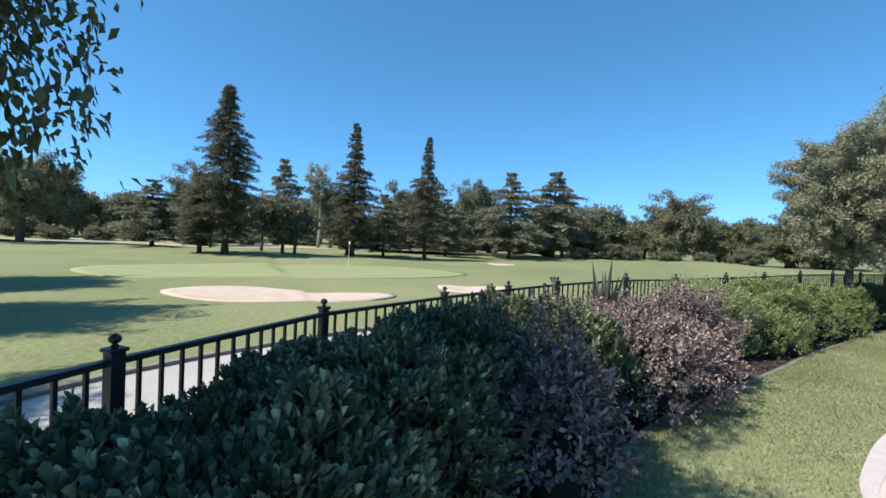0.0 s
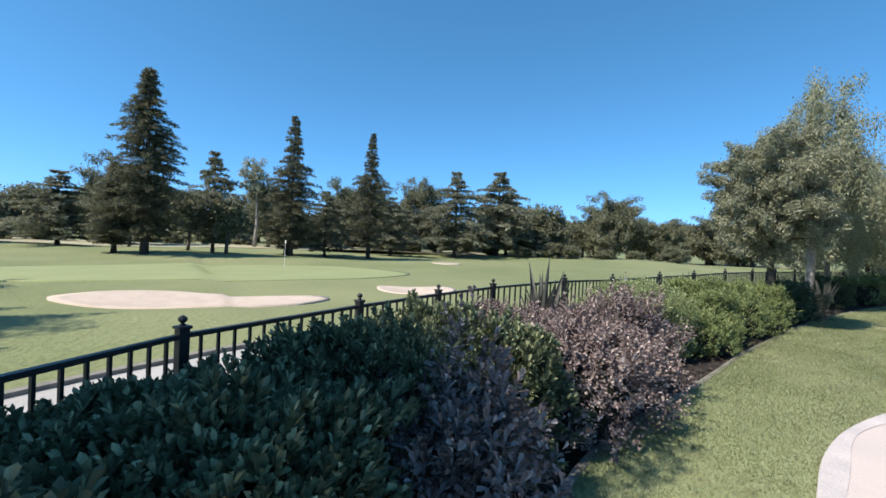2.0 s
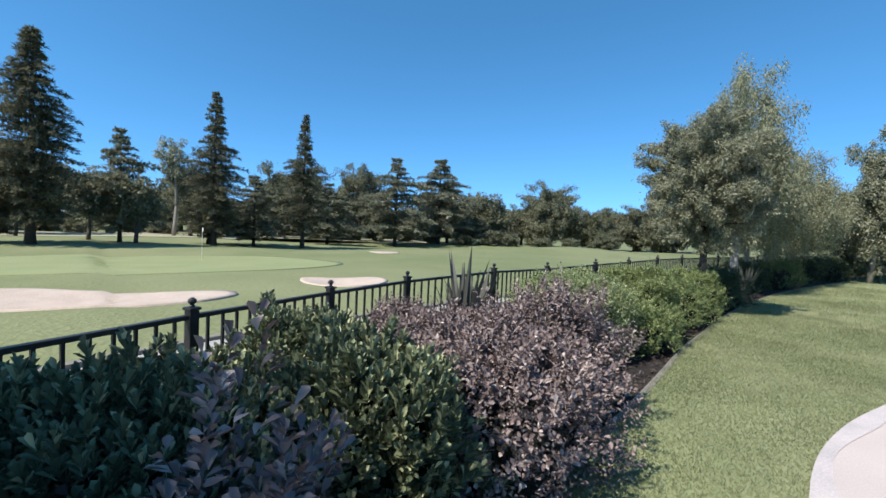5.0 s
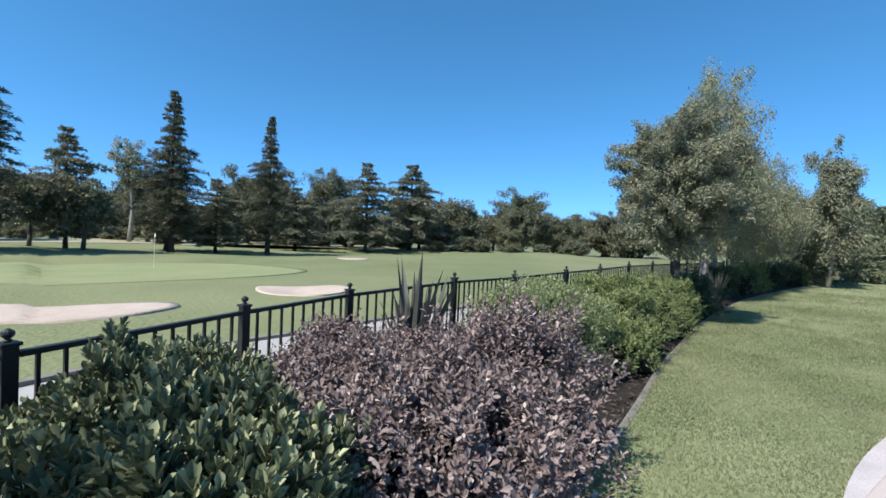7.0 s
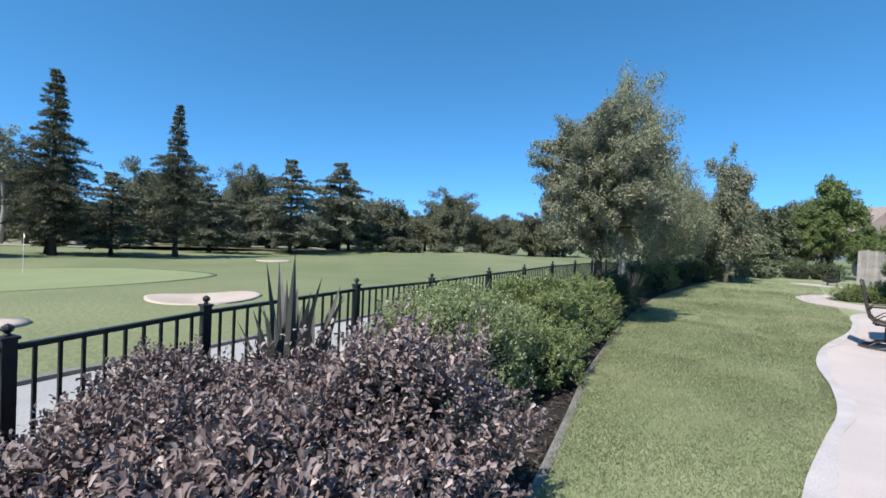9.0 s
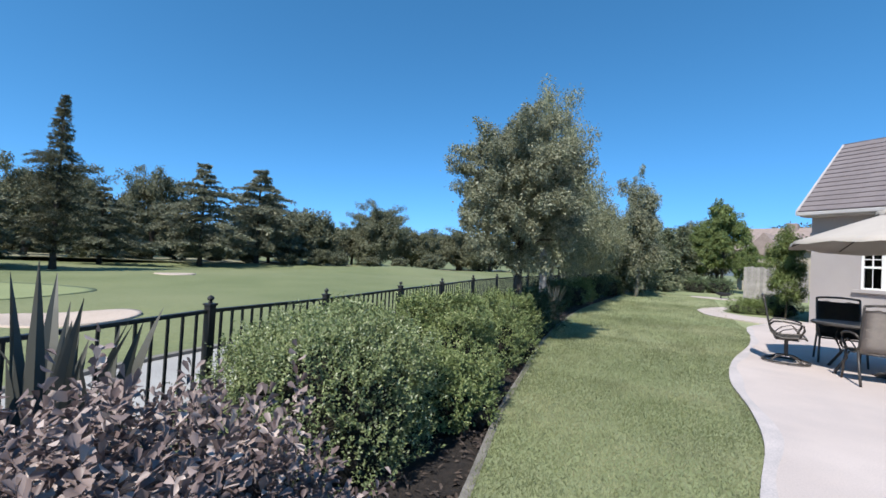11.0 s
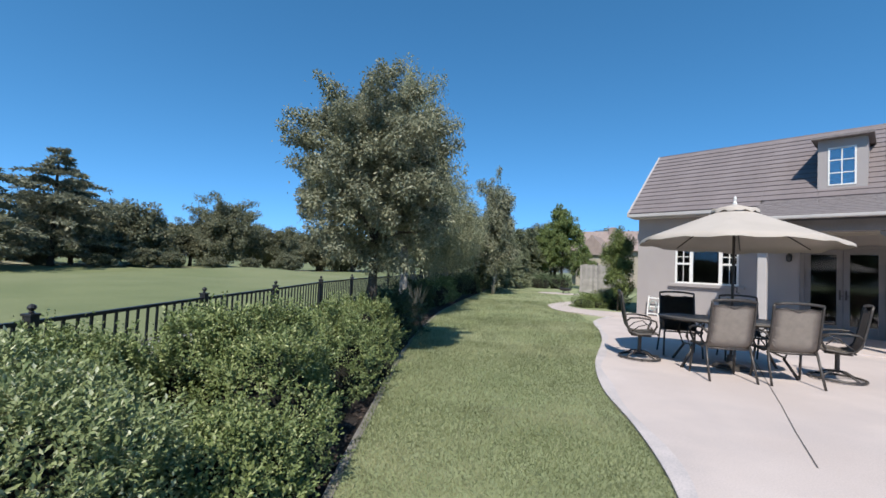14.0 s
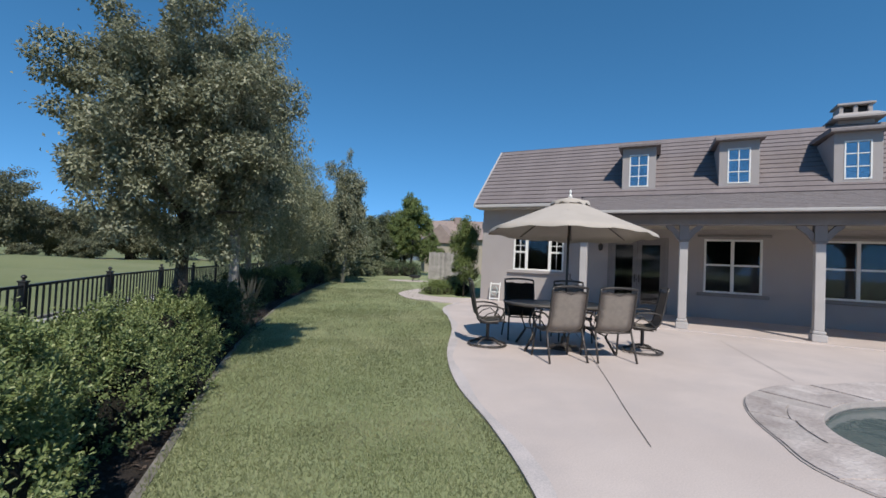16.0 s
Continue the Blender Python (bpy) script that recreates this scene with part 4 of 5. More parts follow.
green_dark = broad_tree("leafy_tree", "dark green leafy tree behind the lawn", 6.5, 2.2, 1.0, 0.18, 0.1, 15000, L_FIR, M_BARK, 24, 90, 0.12, 0.0, 0.8, 1, 0.2, 0.4, 9, 0.1, 0.42)
place(green_dark, 2.0, 47.5, 0, z=0)
again(green_dark, -0.6, 45.0, 80, 0.95)
again(green_dark, -3.0, 40.0, 160, 0.9)
again(green_dark, -4.5, 34.0, 240, 0.85)
small_tree = place(broad_tree("young_tree", "young lime-green tree in the planter by the house", 3.4, 0.72, 0.4, 0.075, 0.034, 18000, L_LIME, M_BARK, 27, 60, 0.03, 0.0, 1.2, 1, 0.27, 0.45), 3.55, 22.3, 0, z=0)
for x, y, k in ((2.0, 39.0, 1.0), (3.5, 39.5, 1.1)):
    bush("clipped_hedge", x, y, 0.9 * k, 0.7, 1.0, 0, L_DARKG, "rounded clipped hedge at the lawn's end", 0.07, 0.035, 3500, int(140 + x), 0, 0.4, True)
bush("planter_shrubs", 2.65, 22.7, 0.95, 0.55, 0.42, 20, L_LIME, "low bright green shrubs in the side planter", 0.06, 0.02, 6000, 150, 0, 0.9, True)
bush("planter_shrubs", 3.6, 23.6, 0.9, 0.6, 0.6, 30, L_LIGHT, "low silvery shrubs in the side planter", 0.06, 0.025, 5000, 151, 0, 0.9, True)

# tree by the start of the walk, its crown overhead and its shade on hedge and turf
# the dark leaf colour carries the shade on the crown's underside
shade_tree = place(broad_tree("shade_tree", "large oak with leaves coloured shade-dark, overhanging the fence and hedge", 9.0, 4.4, 3.0, 0.14, 0.085, 85000, L_DARKG, M_BARK, 41, 90, 0.3, 0.0, 0.8, 1, 0.26, 0.15, 14, 0.08, 0.3, 12), -10.0, -9.5, 0, (0.7, 0.7, 0.96), z=-0.5)
again(shade_tree, -18.0, -11.0, 100, 0.8)
again(shade_tree, -0.7, -1.52, 200, 0.36, 0.63)
# unseen copy, added to throw shade on the cart path
again(shade_tree, -3.9, -7.0, 300, 0.45, 0.75)

# ---- trees of the golf course ----
TALL = "tall dark narrow conifer on the golf course"
spruce = conifer("tall_conifer", TALL, 16.5, 2.9, L_SPRUCE, 51, 40, 12, 0.10, 0.06, 0.36, trunk_r=0.4, profile=((0, 0.1, 0.3, 0.5, 0.7, 0.85, 1), (0.75, 1.0, 1.0, 0.84, 0.6, 0.28, 0.02)))
place(spruce, -42.5, -1.25, 0, (0.98, 0.98, 0.96))
again(spruce, -43.5, -3.4, 90, 0.65, 0.46)
again(spruce, -53, 12.5, 30, 0.9, 0.5)
spire = conifer("tall_conifer", TALL + " with a thin spire", 16.5, 2.9, L_SPRUCE, 53, 40, 11, 0.10, 0.02, 0.34, trunk_r=0.38, profile=((0, 0.1, 0.25, 0.5, 0.62, 0.67, 0.8, 0.92, 1), (0.8, 1.0, 1.0, 0.85, 0.72, 0.3, 0.24, 0.12, 0.02)))
place(spire, -47.5, 11.8, 140, (0.95, 0.95, 0.95))
again(spire, -49.3, 21.8, 250, 0.88, 0.98)
cedar = conifer("spreading_cedar", "broad grey-green cedar with level tiers of boughs", 15.5, 6.6, L_CEDAR, 57, 19, 10, 0.10, 0.03, 0.58, True, 1.1, 0.4, ((0, 0.12, 0.3, 0.5, 0.68, 0.78, 0.85, 0.93, 1), (0.85, 1.0, 0.95, 0.8, 0.6, 0.36, 0.15, 0.12, 0.03)))
place(cedar, -60.8, 42.9, 0)
again(cedar, -63, 54.5, 120, 1.2, 1.08)
again(cedar, -70, 63.0, 220, 1.1, 1.0)
again(cedar, -48.0, 4.2, 60, 0.55, 0.68)
again(cedar, -55.8, -9.1, 200, 0.7, 0.5)
again(cedar, -52, 17, 15, 0.62, 0.55)
again(cedar, -60, 30, 290, 0.8, 0.62)
oak = broad_tree("oak_tree", "large grey-green oak with an uneven crown on the golf course", 12.5, 6.2, 2.0, 0.32, 0.2, 24000, L_OAK, M_BARK, 61, 120, 0.42, 0.1, 0.8, 1, 0.15, 0.2, 18, 0.2, 0.42, 14)
place(oak, -57, 82, 0, (1.15, 1.15, 1.22))
for x, y, turn, k, kz in ((-67, 85, 40, 0.8, 0.85), (-49, 88, 130, 0.9, 0.8), (-46, 103, 200, 1.0, 0.95), (-72, 72, 90, 0.8, 1.0), (-40, 104, 10, 0.9, 0.8),
                          (-63, -23, 30, 0.85, 0.9), (-75, -6, 60, 0.8, 1.05), (-73, 14, 220, 0.7, 0.95), (-72, 27, 10, 0.85, 1.05), (-72, 42, 300, 0.9, 1.2), (-78, 34, 140, 0.9, 1.1)):
    again(oak, x, y, turn, k, kz)
slim = broad_tree("slender_tree", "thin-crowned pale tree among the conifers", 15, 2.6, 8.5, 0.4, 0.22, 2200, L_GREY, M_BARK_PALE, 67, 26, 0.25, 0.1, 0.8, 1, 0.28, 0.1)
place(slim, -71, 11.5, 0)
young = broad_tree("young_oak", "small round-headed tree on the golf course", 6.2, 1.9, 1.9, 0.34, 0.2, 3000, L_OAK, M_BARK, 69, 30, 0.16, 0.0, 0.9)
place(young, -45.5, 5.2, 0)
again(young, -46.5, 2.0, 90, 0.9)
again(young, -59, -3.5, 40, 0.9, 0.85)
rng = np.random.default_rng(77)
low_oak = broad_tree("woodland_tree", "dense dark tree of the far woodland belt", 9.0, 5.4, 0.6, 0.44, 0.28, 11000, L_OAK, M_BARK, 71, 90, 0.3, 0.0, 0.85, 1, 0.2, 0.05, 12, 0.16, 0.42)
place(low_oak, -92, 20, 0)
tagged(low_oak, group="woodland belt")
for k in range(64):
    yaw = radians(124 - k * 2.55 + rng.uniform(-0.8, 0.8))
    dist = rng.uniform(92, 126)
    s = rng.uniform(0.75, 1.15)
    again(low_oak, -math.sin(yaw) * dist, math.cos(yaw) * dist, rng.uniform(0, 360), s * 1.15, s * rng.uniform(0.9, 1.3), 0.2)
for k in range(26):
    yaw = radians(118 - k * 3.6 + rng.uniform(-1, 1))
    dist = rng.uniform(76, 90)
    s = rng.uniform(0.3, 0.5)
    again(low_oak, -math.sin(yaw) * dist, math.cos(yaw) * dist, rng.uniform(0, 360), s * 1.3, s * 0.8, 0.2)
hv, hf = [], []
for k in range(90):
    a = radians(150 - k * 2)
    r = 900
    h = 26 + 16 * math.sin(k * 0.31) + 8 * math.sin(k * 0.83 + 1)
    hv += [(-math.sin(a) * r, math.cos(a) * r, -6), (-math.sin(a) * (r + 120), math.cos(a) * (r + 120), max(8, h))]
    if k:
        hf.append((2 * k - 2, 2 * k, 2 * k + 1, 2 * k - 1))
tagged(raw("hill_backdrop", hv, hf, M_HILL, smooth=True), "hazy blue-green hills on the horizon", "hills", kind="structure")
flag = empty("golf_flag", pose(-30.5, 7.6, gz(-30.5, 7.6)), "thin pale flagstick standing on the putting green", "flag")
part("flagstick", tube(bmesh.new(), [(0, 0, 0), (0, 0, 2.1)], 0.013, 6), M_WHITE, flag)
bm = bmesh.new()
box(bm, 0.013, 0.3, -0.006, 0.006, 1.86, 2.06)
part("cloth", bm, M_PINK, flag)


# ---- house ----
HOUSE = empty("house", pose(6.80, 14.67, 0, 0, 0, -38.3), "single-storey grey stucco house with tiled roof, dormers and porch", "house")
X0, X1, WY, EAVE = -6.12, 9.5, 2.9, 3.42
RY0, RY1, RIDGE = 2.42, 5.05, 5.9
SLOPE = (RIDGE - EAVE) / (RY1 - RY0)


def wall_panel(x0, x1, z0, z1, holes, y0, y1):
    """A wall with openings that go through it."""
    xs = sorted({x0, x1, *(h[k] for h in holes for k in (0, 1))})
    zs = sorted({z0, z1, *(h[k] for h in holes for k in (2, 3))})
    bm = bmesh.new()
    for xa, xb in zip(xs, xs[1:]):
        for za, zb in zip(zs, zs[1:]):
            if not any(h[0] <= xa and xb <= h[1] and h[2] <= za and zb <= h[3] for h in holes):
                box(bm, xa, xb, y0, y1, za, zb)
    bmesh.ops.remove_doubles(bm, verts=bm.verts, dist=1e-4)
    inner = [f for f in bm.faces if any(g is not f and set(g.verts) == set(f.verts) for g in f.verts[0].link_faces)]
    bmesh.ops.delete(bm, geom=inner, context="FACES")
    return bm


WINDOWS = [(-4.93, -3.2, 1.15, 2.28, "triple"), (0.79, 2.17, 0.78, 2.32, "double"), (3.45, 4.85, 0.78, 2.32, "double")]
DOOR = (-1.72, -0.22, 0.06, 2.24)
wall = part("wall", wall_panel(X0, X1, -0.1, EAVE + 0.45, [w[:4] for w in WINDOWS] + [DOOR], WY, WY + 0.22), M_STUCCO, HOUSE)
bm = bmesh.new()
box(bm, X0, X0 + 0.22, WY + 0.222, 8.4, -0.1, EAVE + 0.1)
pts = [(WY + 0.222, EAVE + 0.1), (8.4, EAVE + 0.1), (6.2, RIDGE - 0.12), (RY1 + 0.05, RIDGE - 0.12)]
fr = [bm.verts.new((X0, y, z)) for y, z in pts]
bk = [bm.verts.new((X0 + 0.22, y, z)) for y, z in pts]
bm.faces.new(fr)
bm.faces.new(bk[::-1])
for i in range(4):
    bm.faces.new((fr[i], bk[i], bk[(i + 1) % 4], fr[(i + 1) % 4]))
bmesh.ops.recalc_face_normals(bm, faces=bm.faces)
part("wall", bm, M_STUCCO, HOUSE)
bm = box(bmesh.new(), X1 - 0.22, X1, WY + 0.222, 8.4, -0.1, EAVE + 1.5)
box(bm, X0 + 0.222, X1 - 0.222, 8.2, 8.4, -0.1, EAVE + 0.5)
part("wall", bm, M_STUCCO, HOUSE)
part("trim_band", box(bmesh.new(), X0 - 0.025, -2.75, WY - 0.035, WY - 0.002, 2.56, 2.8, 0.01), M_STUCCO, HOUSE, "raised stucco band")
# back, floor and ceiling sheets, their blackness standing in for missing room light
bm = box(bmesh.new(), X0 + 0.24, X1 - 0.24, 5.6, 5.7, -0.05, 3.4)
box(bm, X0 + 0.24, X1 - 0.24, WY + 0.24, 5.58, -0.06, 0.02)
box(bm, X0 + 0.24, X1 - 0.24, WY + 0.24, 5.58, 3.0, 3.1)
part("room_shade", bm, M_DARK, HOUSE, "near-black lining painted as the unlit room behind the glass")


def window(x0, x1, z0, z1, kind):
    """A white framed window with its panes set in the wall's opening."""
    y0, y1, f = WY - 0.018, WY + 0.07, 0.055
    w = empty("window", pose(0, 0, 0))
    w.parent = HOUSE
    bm = bmesh.new()
    for a in ((x0, x0 + f, z0, z1), (x1 - f, x1, z0, z1), (x0 + f, x1 - f, z0, z0 + f), (x0 + f, x1 - f, z1 - f, z1)):
        box(bm, a[0], a[1], y0, y1, a[2], a[3], 0.006)
    cuts = [x0 + f, x1 - f]
    if kind == "triple":
        a, b = x0 + (x1 - x0) * 0.27, x0 + (x1 - x0) * 0.73
        cuts = [x0 + f, a, b, x1 - f]
        for c in (a, b):
            box(bm, c - 0.045, c + 0.045, y0 + 0.003, y1 - 0.003, z0 + f, z1 - f, 0.005)
        zm = z0 + (z1 - z0) * 0.56
        for p, q in ((x0 + f, a - 0.045), (b + 0.045, x1 - f)):
            box(bm, p, q, y0 + 0.006, y1 - 0.006, zm - 0.03, zm + 0.03)
            box(bm, (p + q) / 2 - 0.012, (p + q) / 2 + 0.012, y0 + 0.012, y1 - 0.03, zm + 0.03, z1 - f)
            box(bm, p, q, y0 + 0.012, y1 - 0.03, (zm + z1 - f) / 2 - 0.012, (zm + z1 - f) / 2 + 0.012)
            box(bm, (p + q) / 2 - 0.006, (p + q) / 2 + 0.006, y0 + 0.02, y1 - 0.04, z0 + f, zm - 0.03)
    else:
        c = (x0 + x1) / 2
        zm = z0 + (z1 - z0) * 0.52
        box(bm, c - 0.04, c + 0.04, y0 + 0.003, y1 - 0.003, z0 + f, z1 - f, 0.005)
        for p, q in ((x0 + f, c - 0.04), (c + 0.04, x1 - f)):
            box(bm, p, q, y0 + 0.006, y1 - 0.006, zm - 0.025, zm + 0.025)
            part("screen", boxed(p, q, y0 + 0.05, y0 + 0.054, z0 + f, zm - 0.025), M_SHADE, w, "grey insect screen")
        cuts = [x0 + f, c, x1 - f]
    part("window_frame", bm, M_WHITE, w, "white painted frame")
    for a, b in zip(cuts, cuts[1:]):
        part("pane", boxed(a, b, y0 + 0.038, y0 + 0.044, z0 + f, z1 - f), M_GLASS, w)
    part("window_sill", box(bmesh.new(), x0 - 0.16, x1 + 0.16, WY - 0.09, WY - 0.004, z0 - 0.1, z0 - 0.002, 0.012), M_STUCCO if kind == "triple" else M_TRIM, w)
    if kind == "double":
        part("lintel", box(bmesh.new(), x0 - 0.17, x1 + 0.2, WY - 0.05, WY - 0.003, z1 + 0.06, z1 + 0.13, 0.008), M_TRIM, w)


for w in WINDOWS:
    window(*w)


def french_door():
    x0, x1, z0, z1 = DOOR
    d = empty("french_door", pose(0, 0, 0))
    d.parent = HOUSE
    bm = bmesh.new()
    for a in ((x0 - 0.1, x0, z0, z1 + 0.1), (x1, x1 + 0.1, z0, z1 + 0.1), (x0, x1, z1, z1 + 0.1)):
        box(bm, a[0], a[1], WY - 0.03, WY + 0.05, a[2], a[3], 0.006)
    part("door_frame", bm, M_TRIM, d)
    mid = (x0 + x1) / 2
    for a, b, hx in ((x0, mid - 0.004, mid - 0.06), (mid + 0.004, x1, mid + 0.06)):
        bm = bmesh.new()
        s = 0.12
        for q in ((a, a + s, z0, z1), (b - s, b, z0, z1), (a + s, b - s, z0, z0 + 0.24), (a + s, b - s, z1 - 0.13, z1)):
            box(bm, q[0], q[1], WY + 0.0, WY + 0.045, q[2], q[3], 0.005)
        leaf = part("door_leaf", bm, M_TRIM, d, "grey-brown framed glazed leaf")
        part("pane", boxed(a + s, b - s, WY + 0.018, WY + 0.026, z0 + 0.24, z1 - 0.13), M_GLASS, leaf)
        part("door_handle", tube(box(bmesh.new(), hx - 0.02, hx + 0.02, WY - 0.012, WY - 0.001, 0.95, 1.2, 0.004), [(hx, WY - 0.01, 1.05), (hx, WY - 0.05, 1.05), (hx + 0.08, WY - 0.055, 1.05)], 0.01), M_BRONZE, leaf, "dark bronze lever handle")
    part("sill", boxed(x0 - 0.1, x1 + 0.1, WY - 0.12, WY + 0.1, 0.03, 0.058), M_TRIM, d)


french_door()
# main roof: underlay, rake boards, gutter
def roof_z(y):
    return EAVE + SLOPE * (y - RY0)


bm = bmesh.new()
prof = [(RY0, EAVE - 0.05), (RY1, RIDGE - 0.06), (6.2, RIDGE - 0.06), (8.8, EAVE - 0.4), (8.8, EAVE - 0.5), (6.1, RIDGE - 0.2), (RY1 + 0.05, RIDGE - 0.2), (RY0 + 0.06, EAVE - 0.1)]
e0 = [bm.verts.new((X0 - 0.12, y, z)) for y, z in prof]
e1 = [bm.verts.new((X1 + 0.1, y, z)) for y, z in prof]
for i in range(8):
    bm.faces.new((e0[i], e1[i], e1[(i + 1) % 8], e0[(i + 1) % 8]))
bm.faces.new(e0)
bm.faces.new(e1[::-1])
bmesh.ops.recalc_face_normals(bm, faces=bm.faces)
ROOF = part("roof", bm, M_BATTEN, HOUSE, "steep roof of flat brown concrete tiles")
part("gutter", box(bmesh.new(), X0 - 0.14, -2.55, RY0 - 0.09, RY0 - 0.005, EAVE - 0.14, EAVE - 0.03, 0.02), M_COLUMN, HOUSE, "pale painted gutter")
part("soffit", boxed(X0 - 0.1, X1, RY0 + 0.0, WY - 0.002, EAVE - 0.16, EAVE - 0.12), M_COLUMN, HOUSE)
bm = bmesh.new()
rq = [(RY0 - 0.05, EAVE - 0.12), (RY0 - 0.05, EAVE + 0.02), (RY1, RIDGE + 0.05), (RY1, RIDGE - 0.12)]
f0 = [bm.verts.new((X0 - 0.19, y, z)) for y, z in rq]
f1 = [bm.verts.new((X0 - 0.125, y, z)) for y, z in rq]
bm.faces.new(f0)
bm.faces.new(f1[::-1])
for i in range(4):
    bm.faces.new((f0[i], f1[i], f1[(i + 1) % 4], f0[(i + 1) % 4]))
bmesh.ops.recalc_face_normals(bm, faces=bm.faces)
part("rake_board", bm, M_COLUMN, HOUSE, "pale rake board on the gable edge")
part("ridge_cap", tube(bmesh.new(), [(X0 - 0.15, RY1 + 0.02, RIDGE - 0.0), (X1 + 0.1, RY1 + 0.02, RIDGE - 0.0)], 0.06, 8), M_ROOF, HOUSE, smooth=True)

# porch: low roof, beam, columns, ceiling, floor
PX0, PY, PZ = -2.55, -0.75, 2.74
PTOP = 2.62
pz_top = roof_z(PTOP) - 0.02
bm = bmesh.new()
prof = [(PY, PZ - 0.03), (PTOP, pz_top - 0.03), (PTOP, pz_top - 0.15), (PY, PZ - 0.13)]
e0 = [bm.verts.new((PX0, y, z)) for y, z in prof]
e1 = [bm.verts.new((X1, y, z)) for y, z in prof]
for i in range(4):
    bm.faces.new((e0[i], e1[i], e1[(i + 1) % 4], e0[(i + 1) % 4]))
bm.faces.new(e0)
bm.faces.new(e1[::-1])
bmesh.ops.recalc_face_normals(bm, faces=bm.faces)
PORCH = part("porch_roof", bm, M_BATTEN, HOUSE, "low shingled porch roof")
part("gutter", box(bmesh.new(), PX0 - 0.05, X1, PY - 0.1, PY - 0.005, PZ - 0.09, PZ - 0.02, 0.015), M_COLUMN, HOUSE, "pale painted porch gutter")
part("beam", box(bmesh.new(), PX0 + 0.1, X1, -0.36, -0.1, 2.42, 2.66, 0.01), M_TRIM, HOUSE, "taupe painted porch beam")
part("porch_ceiling", boxed(PX0 + 0.1, X1, -0.098, WY - 0.004, 2.60, 2.64), M_CREAM, HOUSE, "cream painted porch ceiling")
bm = bmesh.new()
sv = [(PX0 + 0.02, y, z) for y, z in ((-0.34, 2.664), (WY - 0.002, 2.664), (WY - 0.002, roof_z(PTOP) - 0.16), (PTOP, pz_top - 0.16), (PY + 0.4, PZ + 0.02))]
sa = [bm.verts.new(v) for v in sv]
sb = [bm.verts.new((v[0] + 0.08, v[1], v[2])) for v in sv]
bm.faces.new(sa)
bm.faces.new(sb[::-1])
for i in range(5):
    bm.faces.new((sa[i], sb[i], sb[(i + 1) % 5], sa[(i + 1) % 5]))
bmesh.ops.recalc_face_normals(bm, faces=bm.faces)
part("porch_gable", bm, M_STUCCO, HOUSE)
part("porch_floor", box(bmesh.new(), PX0 + 0.1, X1, -0.6, WY - 0.004, -0.1, 0.045, 0.012), M_PATIO, HOUSE, "pale concrete porch step")


def column(x):
    c = empty("porch_column", pose(x, -0.23, 0.045))
    c.parent = HOUSE
    part("base", box(bmesh.new(), -0.125, 0.125, -0.125, 0.125, 0, 0.15, 0.015), M_COLUMN, c)
    part("shaft", box(box(bmesh.new(), -0.11, 0.11, -0.11, 0.11, 0.151, 0.22, 0.02), -0.085, 0.085, -0.085, 0.085, 0.222, 1.99, 0.012), M_COLUMN, c, "pale painted square shaft")
    part("capital", box(box(bmesh.new(), -0.1, 0.1, -0.1, 0.1, 1.992, 2.04, 0.01), -0.1, 0.1, -0.095, 0.095, 2.042, 2.372, 0.006), M_TRIM, c)
    for s in (-1, 1):
        bm = bmesh.new()
        arc = [(0.102, 2.02), (0.15, 2.08), (0.23, 2.19), (0.38, 2.33), (0.38, 2.372), (0.25, 2.372), (0.15, 2.27), (0.102, 2.2)]
        a = [bm.verts.new((s * px, -0.05, pz)) for px, pz in arc]
        b = [bm.verts.new((s * px, 0.05, pz)) for px, pz in arc]
        bm.faces.new(a)
        bm.faces.new(b[::-1])
        for i in range(8):
            bm.faces.new((a[i], b[i], b[(i + 1) % 8], a[(i + 1) % 8]))
        bmesh.ops.recalc_face_normals(bm, faces=bm.faces)
        part("bracket", bm, M_TRIM, c, "curved taupe timber bracket")


for x in (-2.1, 0.11, 2.54, 4.97, 7.4):
    column(x)


def dormer(xc):
    d = empty("dormer", pose(xc, 0, 0))
    d.parent = HOUSE
    w, y0, z0, z1 = 0.47, 2.78, 3.72, 5.12
    yb = RY0 + (z1 - EAVE) / SLOPE + 0.1
    bm = bmesh.new()
    for s in (-1, 1):
        a = [(s * w, y0 + 0.062, z0 - 0.05), (s * w, y0 + 0.062, z1), (s * w, yb, z1)]
        b = [(s * (w - 0.06), *v[1:]) for v in a]
        va, vb = [bm.verts.new(v) for v in a], [bm.verts.new(v) for v in b]
        bm.faces.new(va)
        bm.faces.new(vb[::-1])
        for i in range(3):
            bm.faces.new((va[i], vb[i], vb[(i + 1) % 3], va[(i + 1) % 3]))
    bmesh.ops.recalc_face_normals(bm, faces=bm.faces)
    part("cheek", bm, M_STUCCO, d)
    x, za, zb = 0.27, 3.9, 4.9
    part("front", wall_panel(-w, w, z0 - 0.05, z1, [(-x, x, za, zb)], y0, y0 + 0.06), M_STUCCO, d)
    bm = bmesh.new()
    f = 0.035
    for a in ((-x, -x + f, za, zb), (x - f, x, za, zb), (-x + f, x - f, za, za + f), (-x + f, x - f, zb - f, zb)):
        box(bm, a[0], a[1], y0 - 0.012, y0 + 0.04, a[2], a[3], 0.004)
    box(bm, -0.011, 0.011, y0 - 0.004, y0 + 0.02, za + f, zb - f)
    for t in (1, 2):
        zz = za + (zb - za) * t / 3
        box(bm, -x + f, -0.011, y0 - 0.004, y0 + 0.02, zz - 0.011, zz + 0.011)
        box(bm, 0.011, x - f, y0 - 0.004, y0 + 0.02, zz - 0.011, zz + 0.011)
    part("window_frame", bm, M_WHITE, d, "white six-light frame")
